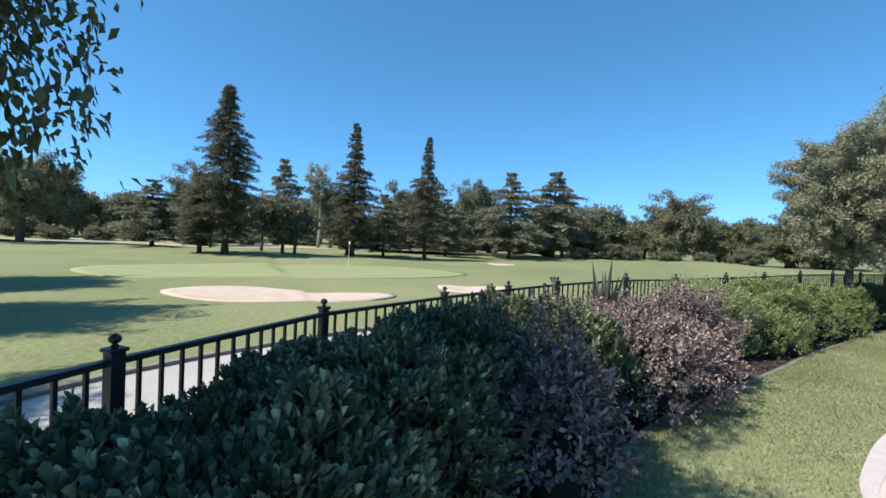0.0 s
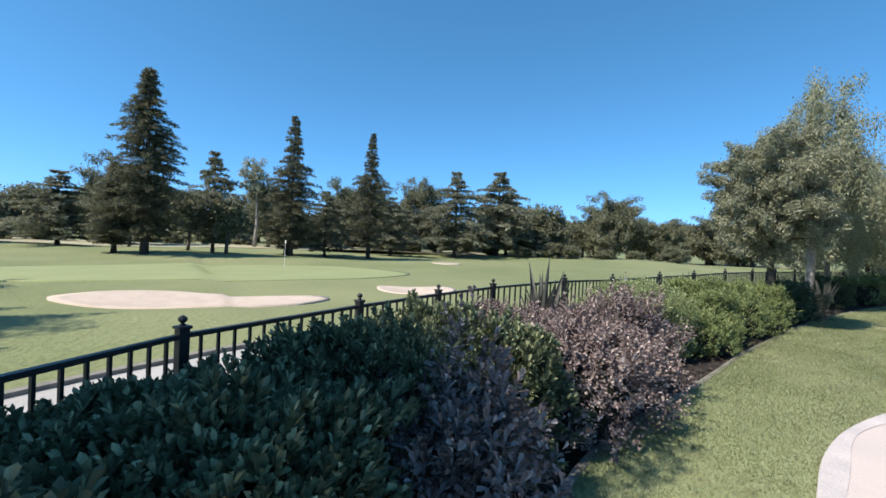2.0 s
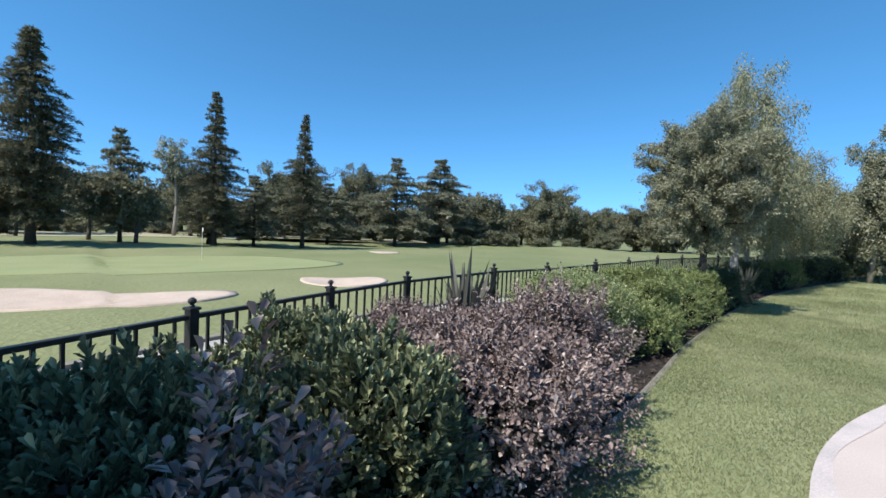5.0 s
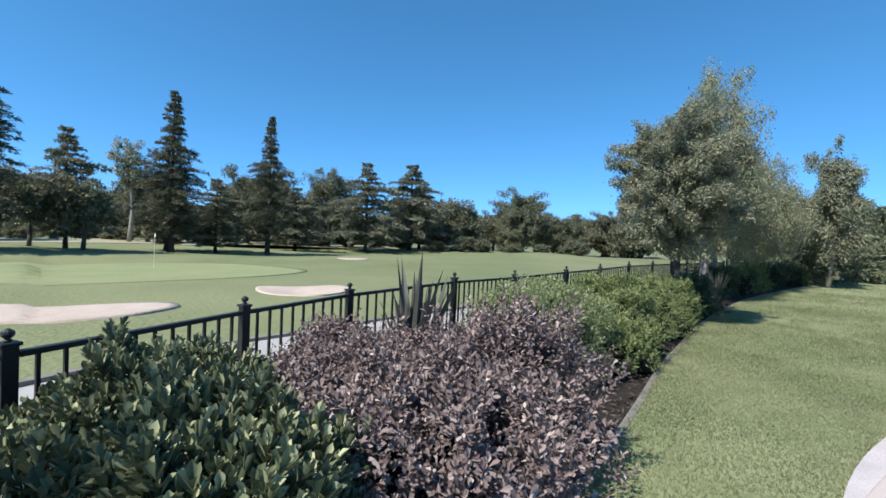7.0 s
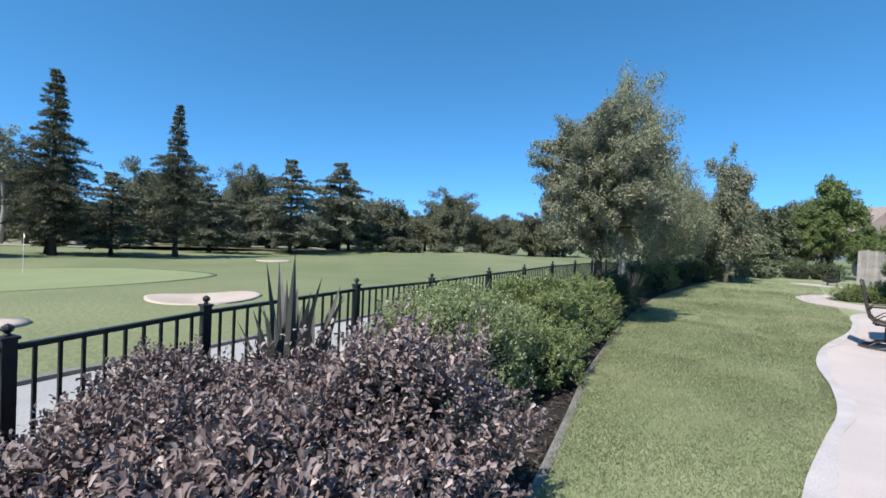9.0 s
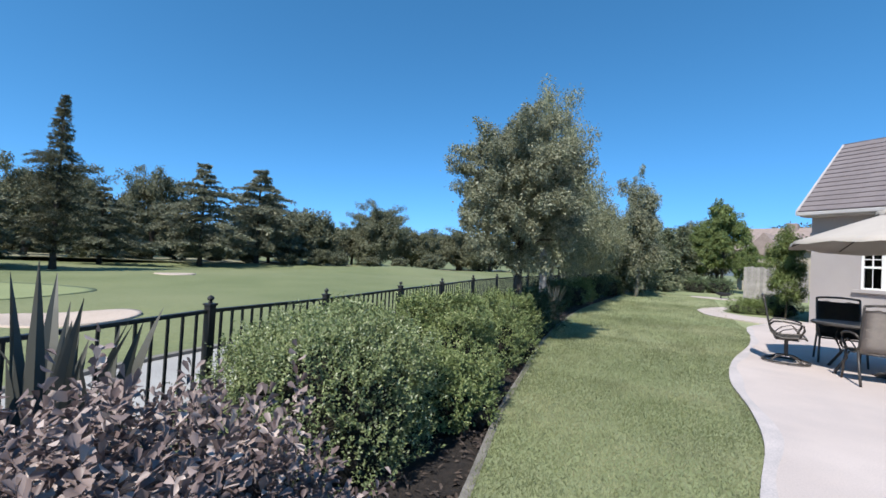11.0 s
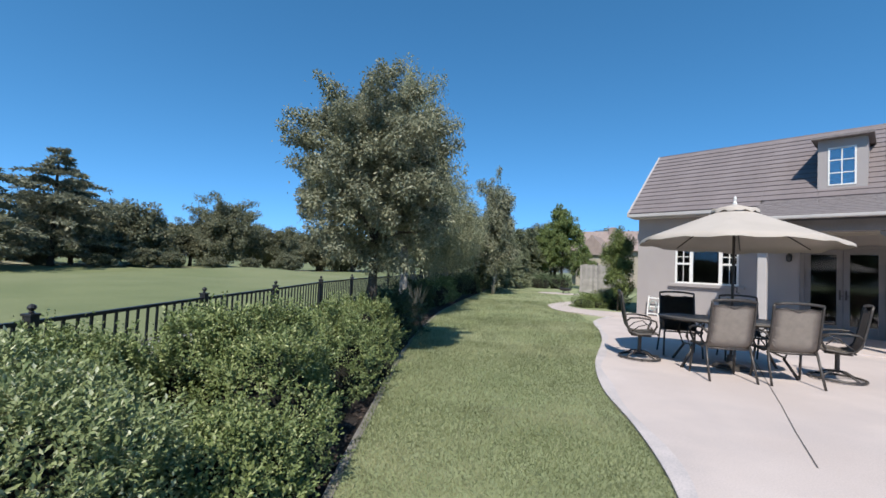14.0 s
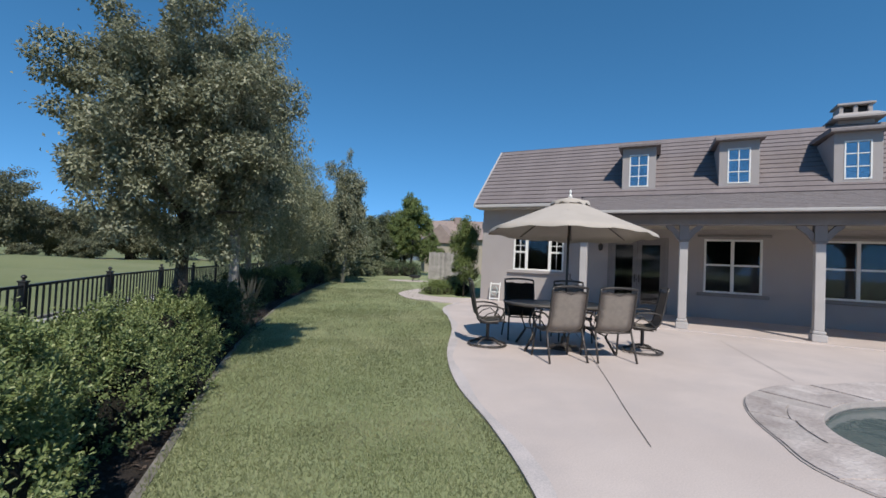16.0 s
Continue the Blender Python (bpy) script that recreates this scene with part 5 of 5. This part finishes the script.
    part("pane", boxed(-x + f, x - f, y0 + 0.022, y0 + 0.028, za + f, zb - f), M_GLASS_SKY, d)
    # black sheet painted as the dormer's unlit inside
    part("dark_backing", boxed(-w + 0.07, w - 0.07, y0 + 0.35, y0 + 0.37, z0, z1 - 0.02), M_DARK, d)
    bm = bmesh.new()
    prof = [(y0 - 0.2, z1 + 0.0), (y0 - 0.2, z1 + 0.06), (y0 - 0.1, z1 + 0.12), (yb + 0.15, z1 + 0.2), (yb + 0.15, z1 + 0.1), (y0, z1 + 0.002)]
    a = [bm.verts.new((-w - 0.12, y, z)) for y, z in prof]
    b = [bm.verts.new((w + 0.12, y, z)) for y, z in prof]
    bm.faces.new(a)
    bm.faces.new(b[::-1])
    for i in range(6):
        bm.faces.new((a[i], b[i], b[(i + 1) % 6], a[(i + 1) % 6]))
    bmesh.ops.recalc_face_normals(bm, faces=bm.faces)
    part("dormer_roof", bm, M_ROOF_LOW, d, "flat grey dormer cap")


DORMERS = (-1.0, 1.56, 4.07)
for xc in DORMERS:
    dormer(xc)

ch = empty("chimney", pose(4.75, 5.4, 0))
ch.parent = HOUSE
part("stack", box(bmesh.new(), -0.42, 0.42, -0.3, 0.3, 5.2, 6.1, 0.01), M_STUCCO, ch)
bm = lathe(bmesh.new(), [(0.86, 6.1), (0.86, 6.16), (0.62, 6.28), (0.56, 6.3)], 4)
bmesh.ops.rotate(bm, verts=bm.verts, cent=(0, 0, 0), matrix=Matrix.Rotation(radians(45), 3, "Z"))
part("crown", bm, M_STUCCO, ch)
bm = bmesh.new()
for xa in (-0.38, -0.05, 0.28):
    box(bm, xa, xa + 0.1, -0.26, 0.26, 6.3, 6.56, 0.01)
part("cap_posts", bm, M_STUCCO, ch)
# black block painted as the shade under the chimney cap
part("flue_shade", boxed(-0.27, 0.27, -0.18, 0.18, 6.3, 6.5), M_DARK, ch)
part("cap", box(bmesh.new(), -0.44, 0.44, -0.32, 0.32, 6.562, 6.63, 0.015), M_STUCCO, ch)

lan = empty("wall_lantern", pose(-2.04, 0, 0))
lan.parent = HOUSE
part("back_plate", box(bmesh.new(), -0.05, 0.05, WY - 0.02, WY - 0.001, 1.93, 2.12, 0.006), M_BRONZE, lan)
part("lantern_body", lathe(bmesh.new(), [(0.02, 1.9), (0.06, 1.94), (0.07, 2.05), (0.08, 2.06), (0.03, 2.12), (0.01, 2.14)], 8, 0, WY - 0.11), M_BRONZE, lan)
part("arm", tube(bmesh.new(), [(0, WY - 0.02, 2.1), (0, WY - 0.07, 2.17), (0, WY - 0.11, 2.14)], 0.008, 6), M_BRONZE, lan)

# roof tiles, row by row, left out where dormers stand
rows_main = 15
tile_w, count = 1.2, 0
step = (RY1 - RY0) / rows_main
tile_bm = bmesh.new()
run = math.hypot(step, step * SLOPE)
box(tile_bm, -tile_w / 2 + 0.002, tile_w / 2 - 0.002, 0, run * 1.1, 0.0, 0.05)
tile_mesh = None
ang = math.degrees(math.atan(SLOPE))
rest = bmesh.new()
for r in range(rows_main):
    y = RY0 - 0.04 + r * step
    z = roof_z(y) + 0.012
    x = X0 - 0.12
    while x < 6.4:
        xc = x + tile_w / 2
        under = xc > PX0 and y < PTOP - 0.1
        if not under:
            m = pose(xc, y, z, ang - 5.5, 0, 0)
            if count < 300:
                if tile_mesh is None:
                    ob = part("roof_tile", tile_bm, M_ROOF, ROOF)
                    tile_mesh = ob.data
                else:
                    ob = new("roof_tile", tile_mesh)
                    ob.parent = ROOF
                ob.matrix_basis = m
            else:
                vs = [rest.verts.new(m @ v.co) for v in tile_mesh.vertices]
                for p in tile_mesh.polygons:
                    rest.faces.new([vs[i] for i in p.vertices])
            count += 1
        x += tile_w
tagged(part("far_tiles", rest, M_ROOF, ROOF), kind="stuff")
shin = bmesh.new()
srows = 12
for r in range(srows):
    y = PY - 0.03 + r * (PTOP - PY) / srows
    z = PZ + (pz_top - PZ) * (y - PY) / (PTOP - PY)
    box_y = (PTOP - PY) / srows * 1.1
    x = PX0 - 0.03 + rng.uniform(0, 0.2)
    slope = (pz_top - PZ) / (PTOP - PY)
    while x < 7:
        wd = rng.uniform(0.14, 0.3)
        h = 0.012 + rng.uniform(0, 0.006)
        vs = [shin.verts.new(v) for v in ((x, y, z + h), (x + wd - 0.006, y, z + h), (x + wd - 0.006, y + box_y, z + slope * box_y + 0.002), (x, y + box_y, z + slope * box_y + 0.002), (x, y, z - 0.02), (x + wd - 0.006, y, z - 0.02))]
        shin.faces.new(vs[:4])
        shin.faces.new((vs[4], vs[5], vs[1], vs[0]))
        x += wd
bmesh.ops.recalc_face_normals(shin, faces=shin.faces)
tagged(part("shingles", shin, M_ROOF_LOW, PORCH), kind="stuff")


# ---- patio furniture ----
def sling_chair(name, label, swivel, dark):
    """A high-backed patio chair: bent frame, sling cloth, arms, and legs or a swivel base. It looks along +y."""
    ob = empty(name, Matrix(), label, "chair", "patio chairs")
    cloth = M_SLING_SHADED if dark else M_SLING
    w = 0.27
    side = [(-0.62 + 0.36, 1.03), (-0.245, 0.98), (-0.215, 0.80), (-0.18, 0.62), (-0.15, 0.5), (-0.09, 0.43), (0.0, 0.405), (0.15, 0.42), (0.25, 0.435), (0.29, 0.41)]
    for s in (-1, 1):
        part("side_rail", tube(bmesh.new(), [(s * w, y, z) for y, z in side], 0.015, 8), M_BRONZE, ob, smooth=True)
        arm = [(s * w, -0.17, 0.60), (s * (w + 0.035), -0.12, 0.655), (s * (w + 0.045), 0.0, 0.665), (s * (w + 0.045), 0.15, 0.65), (s * (w + 0.04), 0.24, 0.62), (s * (w + 0.03), 0.25, 0.55), (s * (w + 0.015), 0.21, 0.47), (s * w, 0.2, 0.43)]
        part("armrest", tube(bmesh.new(), arm, 0.019, 8, flat=0.75), M_BRONZE, ob, smooth=True)
        part("scroll", tube(bmesh.new(), [(s * w, -0.1, 0.44), (s * (w + 0.02), 0.0, 0.53), (s * (w + 0.025), 0.12, 0.57), (s * (w + 0.02), 0.2, 0.5)], 0.009, 6), M_BRONZE, ob, smooth=True)
    top = [(-w, -0.26, 1.03), (-w * 0.6, -0.268, 1.045), (0, -0.272, 1.052), (w * 0.6, -0.268, 1.045), (w, -0.26, 1.03)]
    part("top_rail", tube(bmesh.new(), top, 0.017, 8), M_BRONZE, ob, smooth=True)
    part("back_arch", tube(bmesh.new(), [(-w, -0.245, 0.955), (-w * 0.5, -0.255, 0.985), (0, -0.255, 0.94), (w * 0.5, -0.255, 0.985), (w, -0.245, 0.955)], 0.008, 6), M_BRONZE, ob, smooth=True)
    part("cross_rail", tube(bmesh.new(), [(-w, -0.1, 0.405), (0, -0.1, 0.395), (w, -0.1, 0.405)], 0.013, 6), M_BRONZE, ob, smooth=True)
    part("cross_rail", tube(bmesh.new(), [(-w, 0.285, 0.41), (w, 0.285, 0.41)], 0.014, 6), M_BRONZE, ob, smooth=True)
    bm = bmesh.new()
    rows = []
    for y, z in [(v.x, v.y) for v in smooth_line([(y, z, 0) for y, z in side[1:-1]], sub=3)]:
        rows.append([bm.verts.new((w * 0.97 * q, y - 0.012 * (1 - q * q), z - 0.006 * (1 - q * q))) for q in (-1, -0.6, -0.2, 0.2, 0.6, 1)])
    for a, b in zip(rows, rows[1:]):
        for k in range(5):
            bm.faces.new((a[k], a[k + 1], b[k + 1], b[k]))
    bmesh.ops.solidify(bm, geom=bm.faces[:], thickness=0.006)
    bmesh.ops.recalc_face_normals(bm, faces=bm.faces)
    part("sling", bm, cloth, ob, "taut woven sling cloth", smooth=True)
    if swivel:
        part("spindle", tube(bmesh.new(), [(0, 0.05, 0.1), (0, 0.05, 0.4)], 0.028, 10), M_BRONZE, ob)
        part("seat_plate", box(bmesh.new(), -0.17, 0.17, -0.09, 0.2, 0.365, 0.385, 0.005), M_BRONZE, ob)
        ring = [(0.3 * math.cos(a), 0.05 + 0.3 * math.sin(a), 0.028) for a in np.linspace(0, 2 * math.pi, 25)]
        part("base_ring", tube(bmesh.new(), ring, 0.017, 7), M_BRONZE, ob, smooth=True)
        for k in range(4):
            a = math.pi / 4 + k * math.pi / 2
            part("base_arm", tube(bmesh.new(), [(0, 0.05, 0.13), (0.15 * math.cos(a), 0.05 + 0.15 * math.sin(a), 0.1), (0.29 * math.cos(a), 0.05 + 0.29 * math.sin(a), 0.03)], 0.014, 7), M_BRONZE, ob, smooth=True)
    else:
        for s in (-1, 1):
            part("leg", tube(bmesh.new(), [(s * w, 0.2, 0.43), (s * (w + 0.012), 0.24, 0.22), (s * (w + 0.02), 0.27, 0.0)], 0.015, 8), M_BRONZE, ob, smooth=True)
            part("leg", tube(bmesh.new(), [(s * w, -0.12, 0.45), (s * (w + 0.012), -0.19, 0.22), (s * (w + 0.02), -0.27, 0.0)], 0.015, 8), M_BRONZE, ob, smooth=True)
    return ob


FLOOR = 0.022
LEG = "high-backed patio dining chair with taupe sling and bronze frame"
SWV = "swivel patio chair with shade-darkened taupe sling on a ring base"
c = sling_chair("patio_chair", LEG, False, False)
c.matrix_basis = pose(2.24, 11.56, FLOOR, 0, 0, 3)
copy_thing(c, pose(3.0, 11.54, FLOOR, 0, 0, -4))
c = sling_chair("patio_chair", "high-backed patio dining chair, its sling coloured darker for the umbrella's shade", False, True)
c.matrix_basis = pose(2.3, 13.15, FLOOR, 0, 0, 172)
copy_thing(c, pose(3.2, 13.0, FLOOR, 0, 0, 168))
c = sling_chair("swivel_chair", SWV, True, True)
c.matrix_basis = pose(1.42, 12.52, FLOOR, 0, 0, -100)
c = sling_chair("swivel_chair", "swivel patio chair with taupe sling, turned to the house", True, False)
c.matrix_basis = pose(3.95, 11.98, FLOOR, 0, 0, 62)


def patio_table(m):
    t = empty("patio_table", m, "oval bronze patio table with a mottled tile top", "table")
    out = [Vector((0.95 * math.copysign(abs(math.cos(a)) ** 0.75, math.cos(a)), 0.54 * math.copysign(abs(math.sin(a)) ** 0.75, math.sin(a)), 0)) for a in np.linspace(0, 2 * math.pi, 40, endpoint=False)]
    hole = [Vector((0.026 * math.cos(a), 0.026 * math.sin(a), 0)) for a in np.linspace(0, 2 * math.pi, 12, endpoint=False)]
    part("tabletop", slab(bmesh.new(), [v * 0.965 for v in out], 0.695, 0.715, hole), M_TABLE, t)
    rim = bmesh.new()
    tube(rim, [(v.x * 0.975, v.y * 0.975, 0.7) for v in out + out[:1]], 0.022, 8)
    part("rim", rim, M_BRONZE, t, smooth=True)
    for sx in (-1, 1):
        for sy in (-1, 1):
            part("leg", tube(bmesh.new(), [(sx * 0.6, sy * 0.3, 0.69), (sx * 0.63, sy * 0.32, 0.45), (sx * 0.56, sy * 0.29, 0.25), (sx * 0.7, sy * 0.36, 0.0)], 0.02, 8), M_BRONZE, t, smooth=True)
        part("stretcher", tube(bmesh.new(), [(sx * 0.565, -0.29, 0.27), (sx * 0.5, 0, 0.3), (sx * 0.565, 0.29, 0.27)], 0.012, 6), M_BRONZE, t, smooth=True)
    part("apron", box(bmesh.new(), -0.6, 0.6, -0.012, 0.012, 0.655, 0.693), M_BRONZE, t)


patio_table(pose(2.67, 12.26, FLOOR, 0, 0, -11))


def umbrella(m):
    """A market umbrella: pole, base, eight-panelled canopy with sagging edges, vent cap and ribs."""
    u = empty("patio_umbrella", m, "large open beige market umbrella through the table", "umbrella")
    part("pole", tube(bmesh.new(), [(0, 0, 0.05), (0, 0, 2.44)], 0.02, 12), M_BRONZE, u, smooth=True)
    part("base_weight", lathe(bmesh.new(), [(0.24, 0.0), (0.24, 0.03), (0.2, 0.06), (0.06, 0.075), (0.045, 0.2), (0.03, 0.2)], 24), M_BRONZE, u)
    n, per, R0, R1, zt, zr = 8, 6, 0.12, 1.32, 2.38, 1.87

    def sheet(r0, r1, z0, z1, rings, sag, scallop):
        bm = bmesh.new()
        rows = []
        for k in range(rings + 1):
            t = k / rings
            row = []
            for j in range(n * per):
                a = 2 * math.pi * j / (n * per)
                q = (j % per) / per
                between = math.sin(math.pi * q)
                r = (r0 + (r1 - r0) * t) * (1 - 0.07 * between * t)
                z = z0 + (z1 - z0) * (t ** 1.03) - sag * between * math.sin(math.pi * min(1, t * 1.05)) + scallop * 1.25 * between * t ** 5
                row.append(bm.verts.new((r * math.cos(a), r * math.sin(a), z)))
            rows.append(row)
        for a, b in zip(rows, rows[1:]):
            for j in range(n * per):
                i = (j + 1) % (n * per)
                bm.faces.new((a[j], b[j], b[i], a[i]))
        edge = rows[-1]
        low = [bm.verts.new(v.co + Vector((v.co.x * 0.012, v.co.y * 0.012, -0.055 + 0.012 * math.sin(j * 1.7)))) for j, v in enumerate(edge)]
        for j in range(n * per):
            i = (j + 1) % (n * per)
            bm.faces.new((edge[j], low[j], low[i], edge[i]))
        bmesh.ops.recalc_face_normals(bm, faces=bm.faces)
        return bm

    c = part("canopy", sheet(R0, R1, zt, zr, 9, 0.012, 0.012), M_CANVAS, u, "sun-bleached beige canvas", smooth=True)
    part("vent", sheet(0.02, 0.31, 2.46, 2.36, 4, 0.01, 0.02), M_CANVAS, c, smooth=True)
    part("finial", lathe(bmesh.new(), [(0.025, 2.45), (0.03, 2.48), (0.012, 2.51), (0.022, 2.55), (0.004, 2.59)], 10), M_WHITE, u)
    part("hub", lathe(bmesh.new(), [(0.045, 2.0), (0.05, 2.02), (0.05, 2.07), (0.03, 2.09)], 12), M_BRONZE, u)
    for k in range(n):
        a = 2 * math.pi * k / n
        ca, sa = math.cos(a), math.sin(a)
        rib = part("rib", tube(bmesh.new(), [(0.04 * ca, 0.04 * sa, 2.37), (0.7 * ca, 0.7 * sa, 2.13), (1.29 * ca, 1.29 * sa, 1.868)], 0.009, 6), M_BRONZE, u)
        part("strut", tube(bmesh.new(), [(0.05 * ca, 0.05 * sa, 2.05), (0.72 * ca, 0.72 * sa, 2.125)], 0.008, 6), M_BRONZE, rib)
    part("crank", tube(bmesh.new(), [(0.02, 0, 1.2), (0.07, 0, 1.2), (0.07, 0, 1.12), (0.11, 0, 1.12)], 0.008, 6), M_BRONZE, u)


umbrella(pose(2.67, 12.24, FLOOR, -1.2, 1.6, 15))

# folded white stand with a hose against the house wall
lad = empty("hose_stand", pose(4.12, 20.14, FLOOR, -10, 0, -38.3), "white folding stand with a green hose by the wall", "stand")
for s in (-1, 1):
    part("upright", box(bmesh.new(), s * 0.17 - 0.018, s * 0.17 + 0.018, -0.015, 0.015, 0, 0.66, 0.004), M_WHITE, lad)
for z in (0.06, 0.3, 0.58):
    part("rung", box(bmesh.new(), -0.152, 0.152, -0.013, 0.013, z, z + 0.04, 0.004), M_WHITE, lad)
for k in range(3):
    part("hose_coil", tube(bmesh.new(), [(0.11 * math.cos(a), -0.03 - 0.02 * k, 0.34 + 0.16 * math.sin(a)) for a in np.linspace(0, 2 * math.pi, 21)], 0.012, 6), M_PLASTIC, lad, smooth=True)
bowl = empty("fire_bowl", pose(2.9, 32.0, 0.03), "small dark fire bowl on the round pad", "fire pit")
part("bowl", lathe(bmesh.new(), [(0.1, 0.14), (0.32, 0.2), (0.4, 0.32), (0.38, 0.33), (0.28, 0.24), (0.05, 0.2)], 20), M_IRON, bowl, smooth=True)
for k in range(3):
    a = k * 2.094
    part("leg", tube(bmesh.new(), [(0.2 * math.cos(a), 0.2 * math.sin(a), 0.18), (0.27 * math.cos(a), 0.27 * math.sin(a), 0.0)], 0.018, 6), M_IRON, bowl)

# ---- neighbour behind the lawn ----
nb = empty("neighbour_house", pose(11.5, 55, 0, 0, 0, -25), "tan stone house with brown gables and a brick chimney", "house")
part("wall", boxed(-5, 7, 0, 8, -0.5, 4.0), M_TAN_STONE, nb)


def gable(x0, x1, y0, y1, z0, z1, mat, along_x=True):
    bm = bmesh.new()
    ym, xm = (y0 + y1) / 2, (x0 + x1) / 2
    v = [(x0, y0, z0), (x1, y0, z0), (x1, y1, z0), (x0, y1, z0)] + ([(x0, ym, z1), (x1, ym, z1)] if along_x else [(xm, y0, z1), (xm, y1, z1)])
    b = [bm.verts.new(p) for p in v]
    for f in (((0, 1, 5, 4), (2, 3, 4, 5), (0, 4, 3), (1, 2, 5), (3, 2, 1, 0)) if along_x else ((0, 3, 5, 4), (1, 4, 5, 2), (0, 4, 1), (2, 5, 3), (3, 2, 1, 0))):
        bm.faces.new([b[i] for i in f])
    bmesh.ops.recalc_face_normals(bm, faces=bm.faces)
    return bm


part("roof", gable(-5.5, 7.5, -0.5, 8.5, 4.002, 6.6, M_RED_ROOF), M_RED_ROOF, nb)
part("front_gable", gable(-4.2, -0.2, -2.5, 3.0, 3.4, 5.6, M_RED_ROOF, False), M_RED_ROOF, nb)
part("bay_wall", boxed(-3.9, -0.5, -2.2, -0.004, -0.5, 3.398), M_TAN_STONE, nb)
part("window", boxed(-2.9, -1.5, -2.24, -2.202, 1.2, 2.5), M_DARK, nb)
part("chimney", box(bmesh.new(), -1.7, -0.9, 3.2, 4.0, 5.0, 7.0, 0.03), M_RED_ROOF, nb)
board_fence = empty("board_fence", pose(4.3, 35.4, 0, 0, 0, -6), "weathered grey board fence beyond the garden", "fence")
for k in range(19):
    part("board", box(bmesh.new(), k * 0.16, k * 0.16 + 0.15, 0, 0.025, -0.1, 1.9 + 0.03 * ((k * 7) % 3)), M_FENCE_WOOD, board_fence)
part("rail", boxed(0, 3.0, 0.027, 0.08, 1.5, 1.6), M_FENCE_WOOD, board_fence)


# ---- small things: mulch chips, grass blades ----
def scatter_chips():
    rng = np.random.default_rng(200)
    n = 2600
    y = rng.uniform(1.5, 16, n)
    bx = np.interp(y, [p[1] for p in BED], [p[0] for p in BED])
    x = bx - 0.05 - rng.uniform(0, 1, n) ** 1.4 * 1.1
    pos = np.stack([x, y, np.full(n, -0.012) - 0.05 * ((bx - x) / 1.1) ** 2], 1)
    way = rng.normal(size=(n, 3)) * np.array([1, 1, 0.25])
    ob = leaves("mulch_chips", pos, way, np.array([[0, 0, 1.0]]) + rng.normal(size=(n, 3)) * 0.3, rng.uniform(0.03, 0.08, n), rng.uniform(0.012, 0.03, n), M_CHIP, None)
    tagged(ob, "loose dark bark chips lying on the bed", "mulch", kind="stuff")


def grow_grass():
    rng = np.random.default_rng(201)
    parts = []
    for y0, y1, per in ((1.2, 6.0, 5600), (6.0, 9.5, 6000), (9.5, 13.0, 3600), (13.0, 17.0, 1900), (17.0, 24.0, 800), (24.0, 34.0, 250)):
        n = int((y1 - y0) * 4.2 * per)
        y = rng.uniform(y0, y1, n)
        lo = np.interp(y, [p[1] for p in BED], [p[0] for p in BED]) - 0.01
        hi = np.interp(y, [p[1] for p in PATIO[2:]], [p[0] for p in PATIO[2:]]) + 0.015
        x = lo + (4.2 * rng.uniform(0, 1, n))
        keep = x < hi
        parts.append(np.stack([x[keep], y[keep], np.zeros(keep.sum())], 1))
    pos = np.concatenate(parts)
    n = len(pos)
    way = rng.normal(size=(n, 3)) * np.array([0.55, 0.55, 0.1]) + np.array([0, 0, 0.8])
    d = np.linalg.norm(pos[:, :2] - np.array([-0.6, 5.0]), axis=1)
    size = np.clip(0.028 + 0.0012 * d, 0.028, 0.05)
    side = unit(np.cross(way, rng.normal(size=(n, 3))))
    way = unit(way)
    w = (size * 0.11)[:, None]
    v = np.stack([pos - side * w, pos + side * w, pos + way * (size * rng.uniform(0.6, 1.3, n))[:, None]], 1).reshape(-1, 3)
    ob = raw("grass_blades", v, np.arange(3 * n).reshape(-1, 3), L_GRASS)
    tagged(ob, "short mown lawn grass blades", "grass", kind="stuff")


scatter_chips()
grow_grass()
